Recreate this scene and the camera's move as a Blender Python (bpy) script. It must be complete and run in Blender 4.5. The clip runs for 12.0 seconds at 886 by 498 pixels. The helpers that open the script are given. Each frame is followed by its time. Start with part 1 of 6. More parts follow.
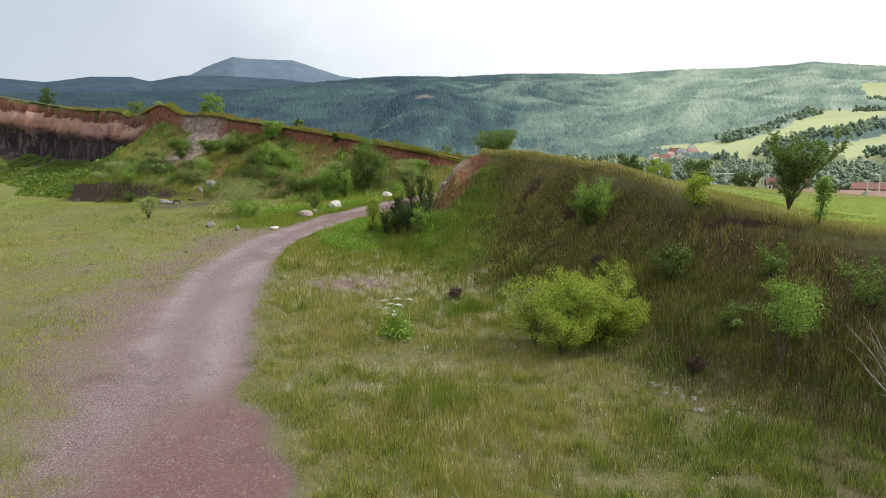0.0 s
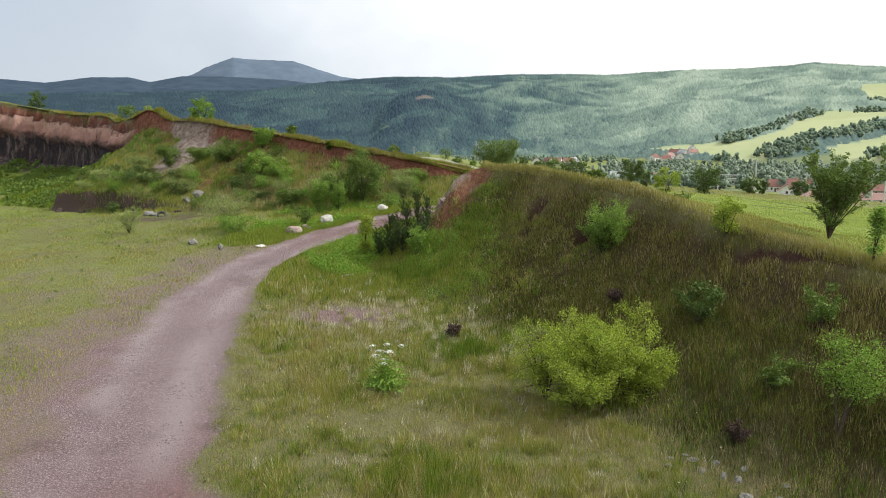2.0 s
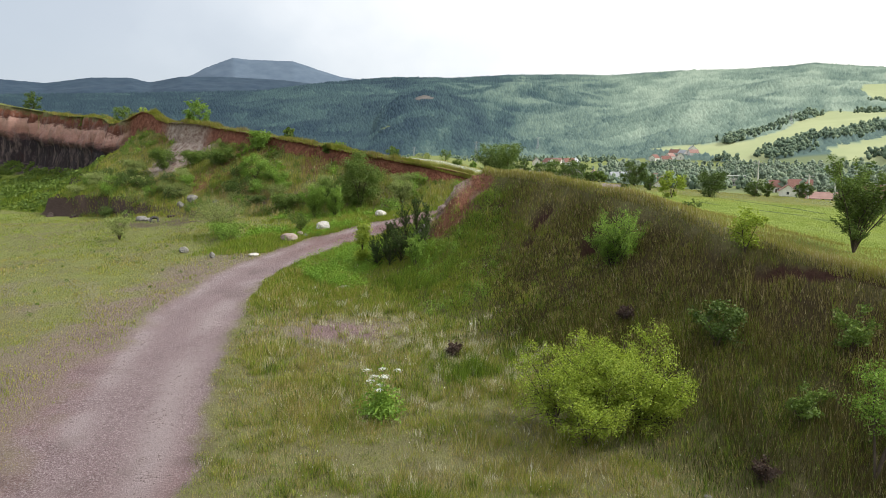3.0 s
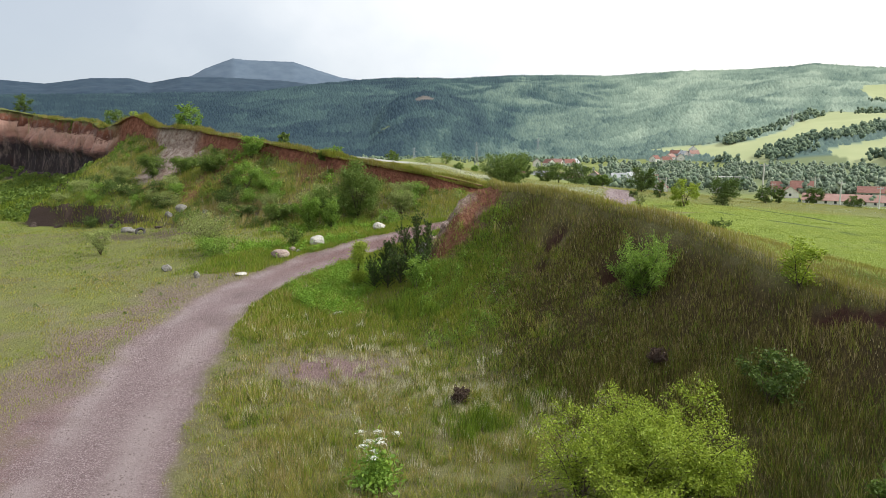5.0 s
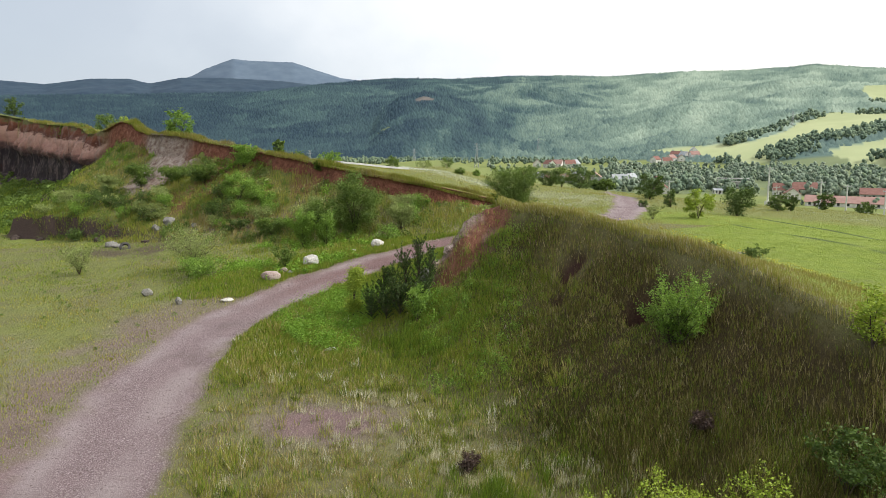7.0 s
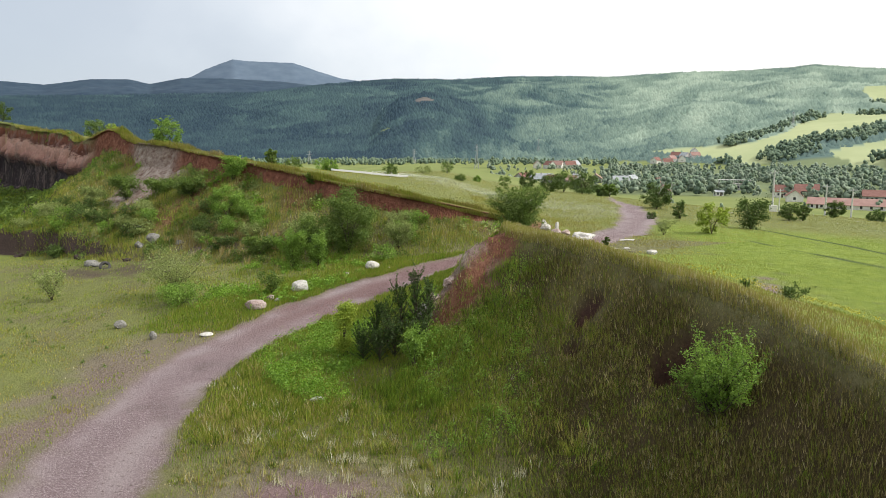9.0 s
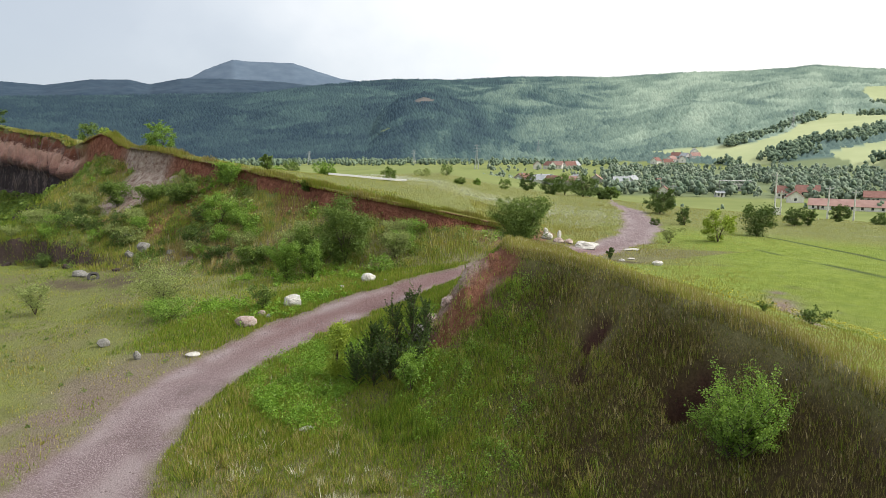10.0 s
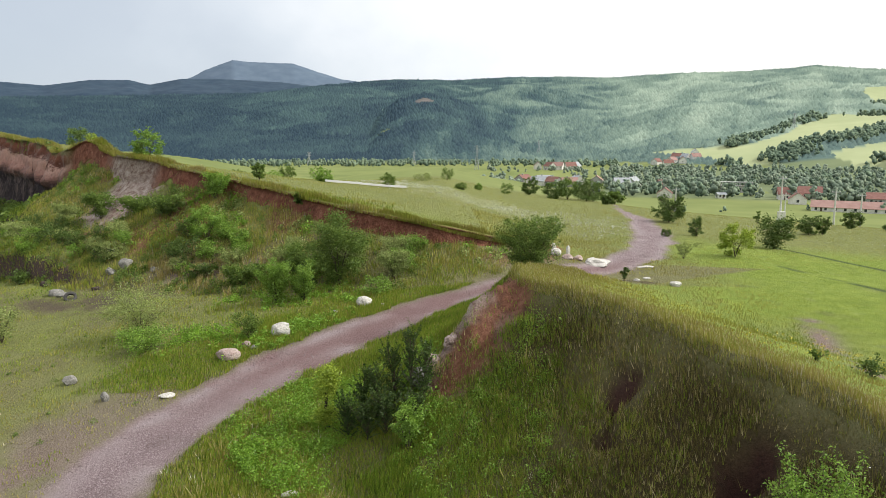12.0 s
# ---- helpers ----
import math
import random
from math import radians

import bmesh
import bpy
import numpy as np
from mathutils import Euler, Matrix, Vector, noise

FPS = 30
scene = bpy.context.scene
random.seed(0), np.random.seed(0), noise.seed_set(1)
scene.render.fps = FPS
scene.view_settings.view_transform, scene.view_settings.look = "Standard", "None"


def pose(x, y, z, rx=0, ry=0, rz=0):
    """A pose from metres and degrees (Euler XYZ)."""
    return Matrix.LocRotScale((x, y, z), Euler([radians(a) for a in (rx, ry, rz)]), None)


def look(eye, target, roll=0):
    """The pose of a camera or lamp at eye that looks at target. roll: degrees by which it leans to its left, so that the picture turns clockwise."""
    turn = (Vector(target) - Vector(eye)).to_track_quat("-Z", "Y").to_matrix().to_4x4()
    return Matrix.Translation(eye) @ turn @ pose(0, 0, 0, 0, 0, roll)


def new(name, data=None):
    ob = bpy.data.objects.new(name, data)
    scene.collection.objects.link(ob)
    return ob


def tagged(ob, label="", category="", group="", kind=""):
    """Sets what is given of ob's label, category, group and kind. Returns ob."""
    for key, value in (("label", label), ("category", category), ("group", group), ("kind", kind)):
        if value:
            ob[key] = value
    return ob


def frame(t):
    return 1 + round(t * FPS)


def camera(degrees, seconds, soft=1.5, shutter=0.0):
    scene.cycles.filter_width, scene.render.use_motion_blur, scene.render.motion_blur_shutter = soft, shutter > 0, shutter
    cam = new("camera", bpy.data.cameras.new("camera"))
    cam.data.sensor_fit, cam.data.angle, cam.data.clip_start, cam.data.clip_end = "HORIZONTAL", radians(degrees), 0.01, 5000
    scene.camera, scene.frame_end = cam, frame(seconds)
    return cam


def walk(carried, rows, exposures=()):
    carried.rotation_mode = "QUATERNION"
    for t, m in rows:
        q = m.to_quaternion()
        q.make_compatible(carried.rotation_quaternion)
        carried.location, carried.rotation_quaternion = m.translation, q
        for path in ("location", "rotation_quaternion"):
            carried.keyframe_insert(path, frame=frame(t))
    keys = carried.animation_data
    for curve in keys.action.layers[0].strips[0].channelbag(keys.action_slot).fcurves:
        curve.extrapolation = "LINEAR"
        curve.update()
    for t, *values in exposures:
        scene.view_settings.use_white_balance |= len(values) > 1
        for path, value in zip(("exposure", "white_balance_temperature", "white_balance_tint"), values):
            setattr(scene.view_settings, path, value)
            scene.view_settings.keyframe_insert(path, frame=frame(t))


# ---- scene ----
cam = camera(66.0, 12.0, soft=0.85)
PATH = [
    (0, pose(0.004, 0.014, 4.881, 81.108)),
    (1, pose(0.039, 1.204, 5.165, 81.130)),
    (2, pose(0.076, 2.336, 5.384, 81.152)),
    (3, pose(0.078, 3.448, 5.572, 81.174)),
    (4, pose(0.037, 4.561, 5.757, 81.194)),
    (5, pose(-0.033, 5.684, 5.959, 81.214)),
    (6, pose(-0.109, 6.816, 6.194, 81.233)),
    (7, pose(-0.164, 7.952, 6.467, 81.252)),
    (8, pose(-0.178, 9.084, 6.775, 81.270)),
    (9, pose(-0.147, 10.210, 7.103, 81.287)),
    (10, pose(-0.090, 11.329, 7.428, 81.304)),
    (11, pose(-0.063, 12.457, 7.712, 81.320)),
    (12, pose(-0.162, 13.619, 7.904, 81.335)),
]
walk(cam, PATH, exposures=((0, 0.24), (12, 0.24)))

# ---- light ----
SUN_ELEVATION, SUN_BEARING = radians(40), radians(88)
sun = new("sun", bpy.data.lights.new("sun", "SUN"))
sun.data.energy, sun.data.angle, sun.data.color = 2.5, radians(6), (1.0, 0.97, 0.91)
sun_way = Vector((math.sin(SUN_BEARING) * math.cos(SUN_ELEVATION), math.cos(SUN_BEARING) * math.cos(SUN_ELEVATION), math.sin(SUN_ELEVATION)))
sun.matrix_world = look((0, 0, 60), Vector((0, 0, 60)) - sun_way)

world = bpy.data.worlds.new("world")
scene.world = world
world.use_nodes = True
wn, wl = world.node_tree.nodes, world.node_tree.links
wn.clear()
sky = wn.new("ShaderNodeTexSky")
sky.sky_type, sky.sun_disc, sky.sun_elevation, sky.sun_rotation = "NISHITA", False, SUN_ELEVATION, SUN_BEARING
sky_shader = wn.new("ShaderNodeBackground")
sky_shader.inputs["Strength"].default_value = 0.10
wl.new(sky.outputs["Color"], sky_shader.inputs["Color"])
place = wn.new("ShaderNodeTexCoord")
# the cloud cover: brighter towards the sun, grey and streaked by showers away from it
toward = wn.new("ShaderNodeVectorMath")
toward.operation = "DOT_PRODUCT"
toward.inputs[1].default_value = sun_way
wl.new(place.outputs["Generated"], toward.inputs[0])
stretch = wn.new("ShaderNodeMapping")
stretch.inputs["Scale"].default_value = (2.6, 2.6, 3.4)
wl.new(place.outputs["Generated"], stretch.inputs["Vector"])
billow = wn.new("ShaderNodeTexNoise")
billow.inputs["Scale"].default_value, billow.inputs["Detail"].default_value, billow.inputs["Roughness"].default_value = 1.5, 6.0, 0.5
wl.new(stretch.outputs["Vector"], billow.inputs["Vector"])
push = wn.new("ShaderNodeMath")
push.operation = "MULTIPLY_ADD"
push.inputs[1].default_value, push.inputs[2].default_value = 0.40, 0.16
wl.new(billow.outputs["Fac"], push.inputs[0])
total = wn.new("ShaderNodeMath")
wl.new(toward.outputs["Value"], total.inputs[0])
wl.new(push.outputs["Value"], total.inputs[1])
tone = wn.new("ShaderNodeValToRGB")
tone.color_ramp.elements[0].position, tone.color_ramp.elements[0].color = 0.0, (0.54, 0.60, 0.68, 1)
tone.color_ramp.elements[1].position, tone.color_ramp.elements[1].color = 0.80, (1.25, 1.22, 1.16, 1)
for at, colour in ((0.18, (0.60, 0.655, 0.73, 1)), (0.32, (0.74, 0.79, 0.85, 1)), (0.46, (0.98, 1.0, 1.02, 1))):
    tone.color_ramp.elements.new(at).color = colour
wl.new(total.outputs["Value"], tone.inputs["Fac"])
cloud_shader = wn.new("ShaderNodeBackground")
cloud_shader.inputs["Strength"].default_value = 0.95
wl.new(tone.outputs["Color"], cloud_shader.inputs["Color"])
cover = wn.new("ShaderNodeMixShader")
cover.inputs["Fac"].default_value = 0.85
wl.new(sky_shader.outputs["Background"], cover.inputs[1])
wl.new(cloud_shader.outputs["Background"], cover.inputs[2])
out = wn.new("ShaderNodeOutputWorld")
wl.new(cover.outputs["Shader"], out.inputs["Surface"])

# ---- materials ----
def material(name, rough=0.9):
    """A material with its node tree, and small helpers to add nodes to it."""
    m = bpy.data.materials.new(name)
    m.use_nodes = True
    m.node_tree.nodes["Principled BSDF"].inputs["Roughness"].default_value = rough
    m.node_tree.nodes["Principled BSDF"].inputs["Specular IOR Level"].default_value = 0.25
    return m


def node(m, kind, links=(), **values):
    """A node of m; links: (input, socket) pairs; values: inputs by name with _ for a blank."""
    n = m.node_tree.nodes.new(kind)
    for key, value in values.items():
        n.inputs[key.replace("_", " ")].default_value = value
    for key, socket in links:
        m.node_tree.links.new(socket, n.inputs[key])
    return n


def shader(m):
    return m.node_tree.nodes["Principled BSDF"]


def attribute(m, name):
    n = m.node_tree.nodes.new("ShaderNodeAttribute")
    n.attribute_name = name
    return n.outputs["Fac"]


def noise_of(m, scale, detail=4.0, rough=0.55, stretch=(1, 1, 1)):
    at = m.node_tree.nodes.new("ShaderNodeTexCoord").outputs["Object"]
    mapped = node(m, "ShaderNodeMapping", [("Vector", at)], Scale=stretch)
    return node(m, "ShaderNodeTexNoise", [("Vector", mapped.outputs["Vector"])], Scale=scale, Detail=detail, Roughness=rough).outputs["Fac"]


def stops(m, fac, *rows):
    """A colour ramp: rows of (position, (r, g, b))."""
    n = node(m, "ShaderNodeValToRGB", [("Fac", fac)])
    e = n.color_ramp.elements
    e[0].position, e[0].color = rows[0][0], (*rows[0][1], 1)
    e[1].position, e[1].color = rows[-1][0], (*rows[-1][1], 1)
    for p, c in rows[1:-1]:
        e.new(p).color = (*c, 1)
    return n.outputs["Color"]


def mixed(m, fac, a, b):
    n = m.node_tree.nodes.new("ShaderNodeMix")
    n.data_type = "RGBA"
    for socket, value in ((n.inputs[0], fac), (n.inputs[6], a), (n.inputs[7], b)):
        if isinstance(value, (int, float)):
            socket.default_value = value
        elif isinstance(value, tuple):
            socket.default_value = (*value, 1)
        else:
            m.node_tree.links.new(value, socket)
    return n.outputs[2]


def bumped(m, height, strength=0.4, distance=0.05):
    n = node(m, "ShaderNodeBump", [("Height", height)], Strength=strength, Distance=distance)
    m.node_tree.links.new(n.outputs["Normal"], shader(m).inputs["Normal"])


def coloured(m, colour):
    m.node_tree.links.new(colour, shader(m).inputs["Base Color"])
    return m


def leafy(m, colour, through_light, up=0.6):
    """Soft blades and leaves: many lie flatter than the few large ones that stand for them, so the normal leans up."""
    tree = m.node_tree
    normal = tree.nodes.new("ShaderNodeNewGeometry").outputs["Normal"]
    lean = node(m, "ShaderNodeMix", [])
    lean.data_type = "VECTOR"
    lean.inputs[0].default_value = up
    tree.links.new(normal, lean.inputs[4])
    lean.inputs[5].default_value = (0.0, 0.0, 1.0)
    unit = node(m, "ShaderNodeVectorMath", [(0, lean.outputs[1])])
    unit.operation = "NORMALIZE"
    face = node(m, "ShaderNodeBsdfDiffuse", [("Color", colour), ("Normal", unit.outputs["Vector"])])
    back = node(m, "ShaderNodeBsdfTranslucent", [("Color", colour)])
    gloss = node(m, "ShaderNodeBsdfGlossy", Roughness=0.5)
    gloss.inputs["Color"].default_value = (0.9, 0.95, 0.9, 1)
    both = node(m, "ShaderNodeMixShader", [(1, face.outputs[0]), (2, back.outputs[0])], Fac=through_light)
    all_ = node(m, "ShaderNodeMixShader", [(1, both.outputs[0]), (2, gloss.outputs[0])], Fac=0.03)
    tree.links.new(all_.outputs[0], tree.nodes["Material Output"].inputs["Surface"])


def ground_material():
    m = material("ground_soil_grass", 0.95)
    fine, mid, broad = noise_of(m, 14.0, 5, 0.65), noise_of(m, 1.6, 4), noise_of(m, 0.22, 3)
    turf = mixed(m, broad, stops(m, mid, (0.3, (0.13, 0.105, 0.07)), (0.7, (0.18, 0.175, 0.072))), stops(m, fine, (0.3, (0.125, 0.135, 0.044)), (0.75, (0.26, 0.25, 0.105))))
    lush = stops(m, mid, (0.25, (0.15, 0.215, 0.026)), (0.75, (0.24, 0.30, 0.045)))
    colour = mixed(m, attribute(m, "lush"), turf, lush)
    colour = mixed(m, attribute(m, "furrow"), colour, (0.045, 0.075, 0.018))
    # brown dead grass; the slope's shade is put into this colour too
    litter_shade = stops(m, fine, (0.3, (0.036, 0.025, 0.013)), (0.7, (0.085, 0.060, 0.028)))
    colour = mixed(m, attribute(m, "litter_shade"), colour, litter_shade)
    gravel = stops(m, noise_of(m, 30.0, 3, 0.8), (0.30, (0.105, 0.074, 0.076)), (0.50, (0.212, 0.152, 0.160)), (0.66, (0.46, 0.385, 0.39)))
    red = stops(m, fine, (0.25, (0.145, 0.078, 0.076)), (0.75, (0.25, 0.148, 0.142)))
    gravel = mixed(m, attribute(m, "redness"), gravel, red)
    pale_grit = stops(m, noise_of(m, 45.0, 3, 0.8), (0.3, (0.21, 0.162, 0.165)), (0.7, (0.42, 0.35, 0.35)))
    gravel = mixed(m, attribute(m, "wheel"), gravel, pale_grit)
    colour = mixed(m, attribute(m, "track"), colour, gravel)
    strata = noise_of(m, 3.4, 7, 0.74, (1, 1, 0.6))
    scoria = stops(m, strata, (0.3, (0.095, 0.036, 0.026)), (0.5, (0.235, 0.092, 0.060)), (0.62, (0.32, 0.145, 0.10)), (0.76, (0.42, 0.26, 0.20)))
    colour = mixed(m, attribute(m, "scoria"), colour, scoria)
    # dark maroon soil, with the shade inside the hollow painted into it
    soil_shade = stops(m, fine, (0.3, (0.030, 0.014, 0.011)), (0.7, (0.085, 0.040, 0.030)))
    colour = mixed(m, attribute(m, "soil_shade"), colour, soil_shade)
    streak = noise_of(m, 1.5, 7, 0.74, (1.0, 1.0, 0.22))
    seam = stops(m, noise_of(m, 0.9, 6, 0.7, (1.0, 1.0, 0.12)), (0.31, (1, 1, 1)), (0.37, (0, 0, 0)))
    uneven = noise_of(m, 0.7, 7, 0.7, (0.6, 0.6, 1.5))
    wavy = node(m, "ShaderNodeMath", [(0, uneven)])
    wavy.operation = "MULTIPLY_ADD"
    wavy.inputs[1].default_value, wavy.inputs[2].default_value = 0.34, -0.17
    level = node(m, "ShaderNodeMath", [(0, attribute(m, "drop")), (1, wavy.outputs["Value"])])
    beds = stops(m, level.outputs["Value"], (0.02, (0.20, 0.11, 0.065)), (0.07, (0.22, 0.085, 0.052)), (0.14, (0.12, 0.045, 0.034)), (0.17, (0.58, 0.36, 0.30)), (0.31, (0.40, 0.215, 0.185)),
                 (0.37, (0.15, 0.085, 0.082)), (0.43, (0.034, 0.027, 0.034)), (0.70, (0.044, 0.034, 0.038)))
    pale = stops(m, streak, (0.50, (0.0, 0.0, 0.0)), (0.62, (0.5, 0.5, 0.5)))
    beds = mixed(m, pale, beds, (0.30, 0.225, 0.21))
    beds = mixed(m, seam, beds, (0.055, 0.026, 0.024))
    inside = node(m, "ShaderNodeMath", [(0, stops(m, level.outputs["Value"], (0.02, (0, 0, 0)), (0.05, (1, 1, 1)), (0.80, (1, 1, 1)), (0.86, (0, 0, 0)))), (1, attribute(m, "far_left"))])
    inside.operation = "MULTIPLY"
    colour = mixed(m, inside.outputs["Value"], colour, beds)
    cinder = stops(m, fine, (0.3, (0.042, 0.026, 0.023)), (0.7, (0.125, 0.088, 0.076)))
    colour = mixed(m, attribute(m, "ashes"), colour, cinder)
    ash = stops(m, noise_of(m, 2.6, 6, 0.75), (0.35, (0.17, 0.095, 0.075)), (0.62, (0.50, 0.42, 0.37)))
    colour = mixed(m, attribute(m, "ash"), colour, ash)
    coloured(m, colour)
    lumps = node(m, "ShaderNodeMath", [(0, fine), (1, noise_of(m, 60.0, 3))])
    rocky = node(m, "ShaderNodeMath", [(0, attribute(m, "scoria")), (1, attribute(m, "far_left"))])
    crags = node(m, "ShaderNodeMath", [(0, rocky.outputs["Value"]), (1, strata)])
    crags.operation = "MULTIPLY"
    high = node(m, "ShaderNodeMath", [(0, crags.outputs["Value"]), (2, lumps.outputs["Value"])])
    high.operation = "MULTIPLY_ADD"
    high.inputs[1].default_value = 9.0
    bumped(m, high.outputs["Value"], 0.8, 0.05)
    return m


def forest_material():
    """Far woods: crown greens with valley haze painted into them, blue-green where dark, and mown fields."""
    m = material("hazed_forest_and_fields", 1.0)
    mottled = node(m, "ShaderNodeMath", [(0, noise_of(m, 0.25, 3)), (2, attribute(m, "tone"))])
    mottled.operation = "MULTIPLY_ADD"
    mottled.inputs[1].default_value = 0.12
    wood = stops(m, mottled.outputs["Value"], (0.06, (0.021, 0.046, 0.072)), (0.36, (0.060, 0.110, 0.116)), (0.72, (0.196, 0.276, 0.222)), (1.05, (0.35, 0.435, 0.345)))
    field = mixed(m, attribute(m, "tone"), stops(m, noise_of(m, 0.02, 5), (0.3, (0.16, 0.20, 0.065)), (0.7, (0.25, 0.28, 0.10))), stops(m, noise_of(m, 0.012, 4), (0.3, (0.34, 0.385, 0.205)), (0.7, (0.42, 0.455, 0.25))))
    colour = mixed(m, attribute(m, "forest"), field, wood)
    earth = stops(m, noise_of(m, 0.05, 4), (0.3, (0.12, 0.105, 0.10)), (0.7, (0.20, 0.175, 0.16)))
    colour = mixed(m, attribute(m, "bare"), colour, earth)
    m.node_tree.nodes.remove(shader(m))
    leafy(m, colour, 0.05, 0.76)
    return m


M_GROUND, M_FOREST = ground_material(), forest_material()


def leaf_material(name, dark, light, through_light=0.35):
    """Leaves or blades: colour by piece, partly lit through."""
    m = material(name, 0.7)
    tree = m.node_tree
    tree.nodes.remove(shader(m))
    pick = tree.nodes.new("ShaderNodeNewGeometry").outputs["Random Per Island"]
    patch = noise_of(m, 1.7, 3)
    mean = node(m, "ShaderNodeMath", [(0, pick), (1, patch)])
    half = node(m, "ShaderNodeMath", [(0, mean.outputs["Value"])])
    half.operation = "MULTIPLY"
    half.inputs[1].default_value = 0.5
    colour = stops(m, half.outputs["Value"], (0.22, dark), (0.75, light))
    leafy(m, colour, through_light)
    return m


def grass_material():
    """Blades whose attribute 'tone' runs from deep green over yellow-green to pale straw."""
    m = material("grass_blades", 0.8)
    m.node_tree.nodes.remove(shader(m))
    colour = stops(m, attribute(m, "tone"), (0.0, (0.060, 0.098, 0.012)), (0.12, (0.125, 0.20, 0.018)), (0.22, (0.19, 0.295, 0.022)), (0.42, (0.290, 0.318, 0.040)), (0.60, (0.37, 0.345, 0.078)),
                   (0.75, (0.37, 0.28, 0.095)), (0.88, (0.56, 0.51, 0.28)), (1.0, (0.78, 0.76, 0.60)))
    leafy(m, colour, 0.22, 0.66)
    return m


def stalk_material():
    """Tall dry stalks whose attribute 'tone' runs from dark brown over olive and ochre to straw."""
    m = material("brown_grass_stalks", 0.8)
    m.node_tree.nodes.remove(shader(m))
    colour = stops(m, attribute(m, "tone"), (0.0, (0.045, 0.034, 0.014)), (0.30, (0.098, 0.092, 0.022)), (0.55, (0.185, 0.160, 0.042)), (0.78, (0.33, 0.265, 0.10)), (1.0, (0.56, 0.48, 0.27)))
    leafy(m, colour, 0.2, 0.6)
    return m


def stone_material(name, low, mid, high, scale=3.0):
    m = material(name, 0.9)
    a, b = noise_of(m, scale, 6, 0.65), noise_of(m, scale * 7, 4, 0.6)
    colour = mixed(m, 0.35, stops(m, a, (0.3, low), (0.5, mid), (0.72, high)), stops(m, b, (0.35, low), (0.65, high)))
    coloured(m, colour)
    total_ = node(m, "ShaderNodeMath", [(0, a), (1, b)])
    bumped(m, total_.outputs["Value"], 0.6, 0.06)
    return m


def plain_material(name, low, high, scale=2.0, rough=0.85, stretch=(1, 1, 1), bump=0.2):
    m = material(name, rough)
    a = noise_of(m, scale, 5, 0.6, stretch)
    coloured(m, stops(m, a, (0.3, low), (0.7, high)))
    bumped(m, a, bump, 0.03)
    return m


M_GRASS, M_STALK = grass_material(), stalk_material()
M_LEAF_YELLOW = leaf_material("leaves_yellow_green", (0.20, 0.30, 0.022), (0.42, 0.52, 0.06), 0.35)
M_LEAF_FRESH = leaf_material("leaves_fresh_green", (0.12, 0.235, 0.026), (0.28, 0.44, 0.06), 0.33)
M_LEAF_MID = leaf_material("leaves_mid_green", (0.080, 0.142, 0.020), (0.19, 0.28, 0.045), 0.28)
M_LEAF_DARK = leaf_material("leaves_dark_green", (0.050, 0.094, 0.015), (0.13, 0.20, 0.034), 0.24)
M_DRY = leaf_material("dried_weeds", (0.035, 0.020, 0.018), (0.12, 0.075, 0.055), 0.1)
M_NEEDLE = leaf_material("juniper_needles", (0.022, 0.050, 0.010), (0.100, 0.165, 0.028), 0.25)
M_WEED = leaf_material("weed_leaves", (0.13, 0.26, 0.022), (0.27, 0.45, 0.046), 0.33)
M_LEAF_GREY = leaf_material("leaves_grey_green", (0.19, 0.245, 0.065), (0.38, 0.45, 0.14), 0.33)
M_BARK = plain_material("bark_grey_brown", (0.05, 0.038, 0.03), (0.14, 0.11, 0.085), 9.0, 0.95, (1, 1, 0.25), 0.5)
M_DEADWOOD = plain_material("bare_grey_wood", (0.20, 0.18, 0.16), (0.42, 0.39, 0.35), 12.0, 0.9, (1, 1, 0.2), 0.4)
M_PALE_STONE = stone_material("pale_limestone", (0.36, 0.33, 0.29), (0.60, 0.57, 0.52), (0.80, 0.78, 0.74))
M_PINK_STONE = stone_material("pink_grey_stone", (0.22, 0.14, 0.12), (0.42, 0.31, 0.28), (0.62, 0.55, 0.50))
M_GREY_STONE = stone_material("grey_stone", (0.12, 0.115, 0.105), (0.25, 0.24, 0.22), (0.40, 0.385, 0.36))
M_BASALT = stone_material("dark_basalt", (0.03, 0.022, 0.02), (0.07, 0.052, 0.047), (0.16, 0.12, 0.105), 2.6)
M_RUBBER = plain_material("old_rubber", (0.03, 0.03, 0.03), (0.10, 0.095, 0.09), 6.0, 0.8)
M_PETAL = plain_material("white_petals", (0.72, 0.74, 0.66), (0.86, 0.87, 0.80), 3.0, 0.8)
M_PETAL_YELLOW = plain_material("yellow_petals", (0.62, 0.52, 0.04), (0.80, 0.70, 0.10), 3.0, 0.8)
M_WALL_WHITE = plain_material("white_plaster", (0.62, 0.60, 0.56), (0.80, 0.79, 0.75), 0.6)
M_WALL_GREY = plain_material("grey_concrete", (0.30, 0.30, 0.29), (0.45, 0.45, 0.43), 0.5)
M_ROOF_RED = plain_material("red_roof_tiles", (0.20, 0.095, 0.078), (0.31, 0.165, 0.14), 0.7, 0.85, (1, 1, 3))
M_ROOF_PINK = plain_material("faded_red_roof", (0.33, 0.195, 0.17), (0.43, 0.275, 0.24), 0.35)
M_ROOF_GREY = plain_material("grey_sheet_roof", (0.30, 0.32, 0.35), (0.46, 0.48, 0.50), 0.4, 0.6)
M_GLASS = plain_material("dark_window_glass", (0.03, 0.035, 0.04), (0.07, 0.08, 0.09), 0.5, 0.15)
M_STEEL = plain_material("galvanised_steel", (0.38, 0.40, 0.42), (0.55, 0.57, 0.58), 3.0, 0.5)
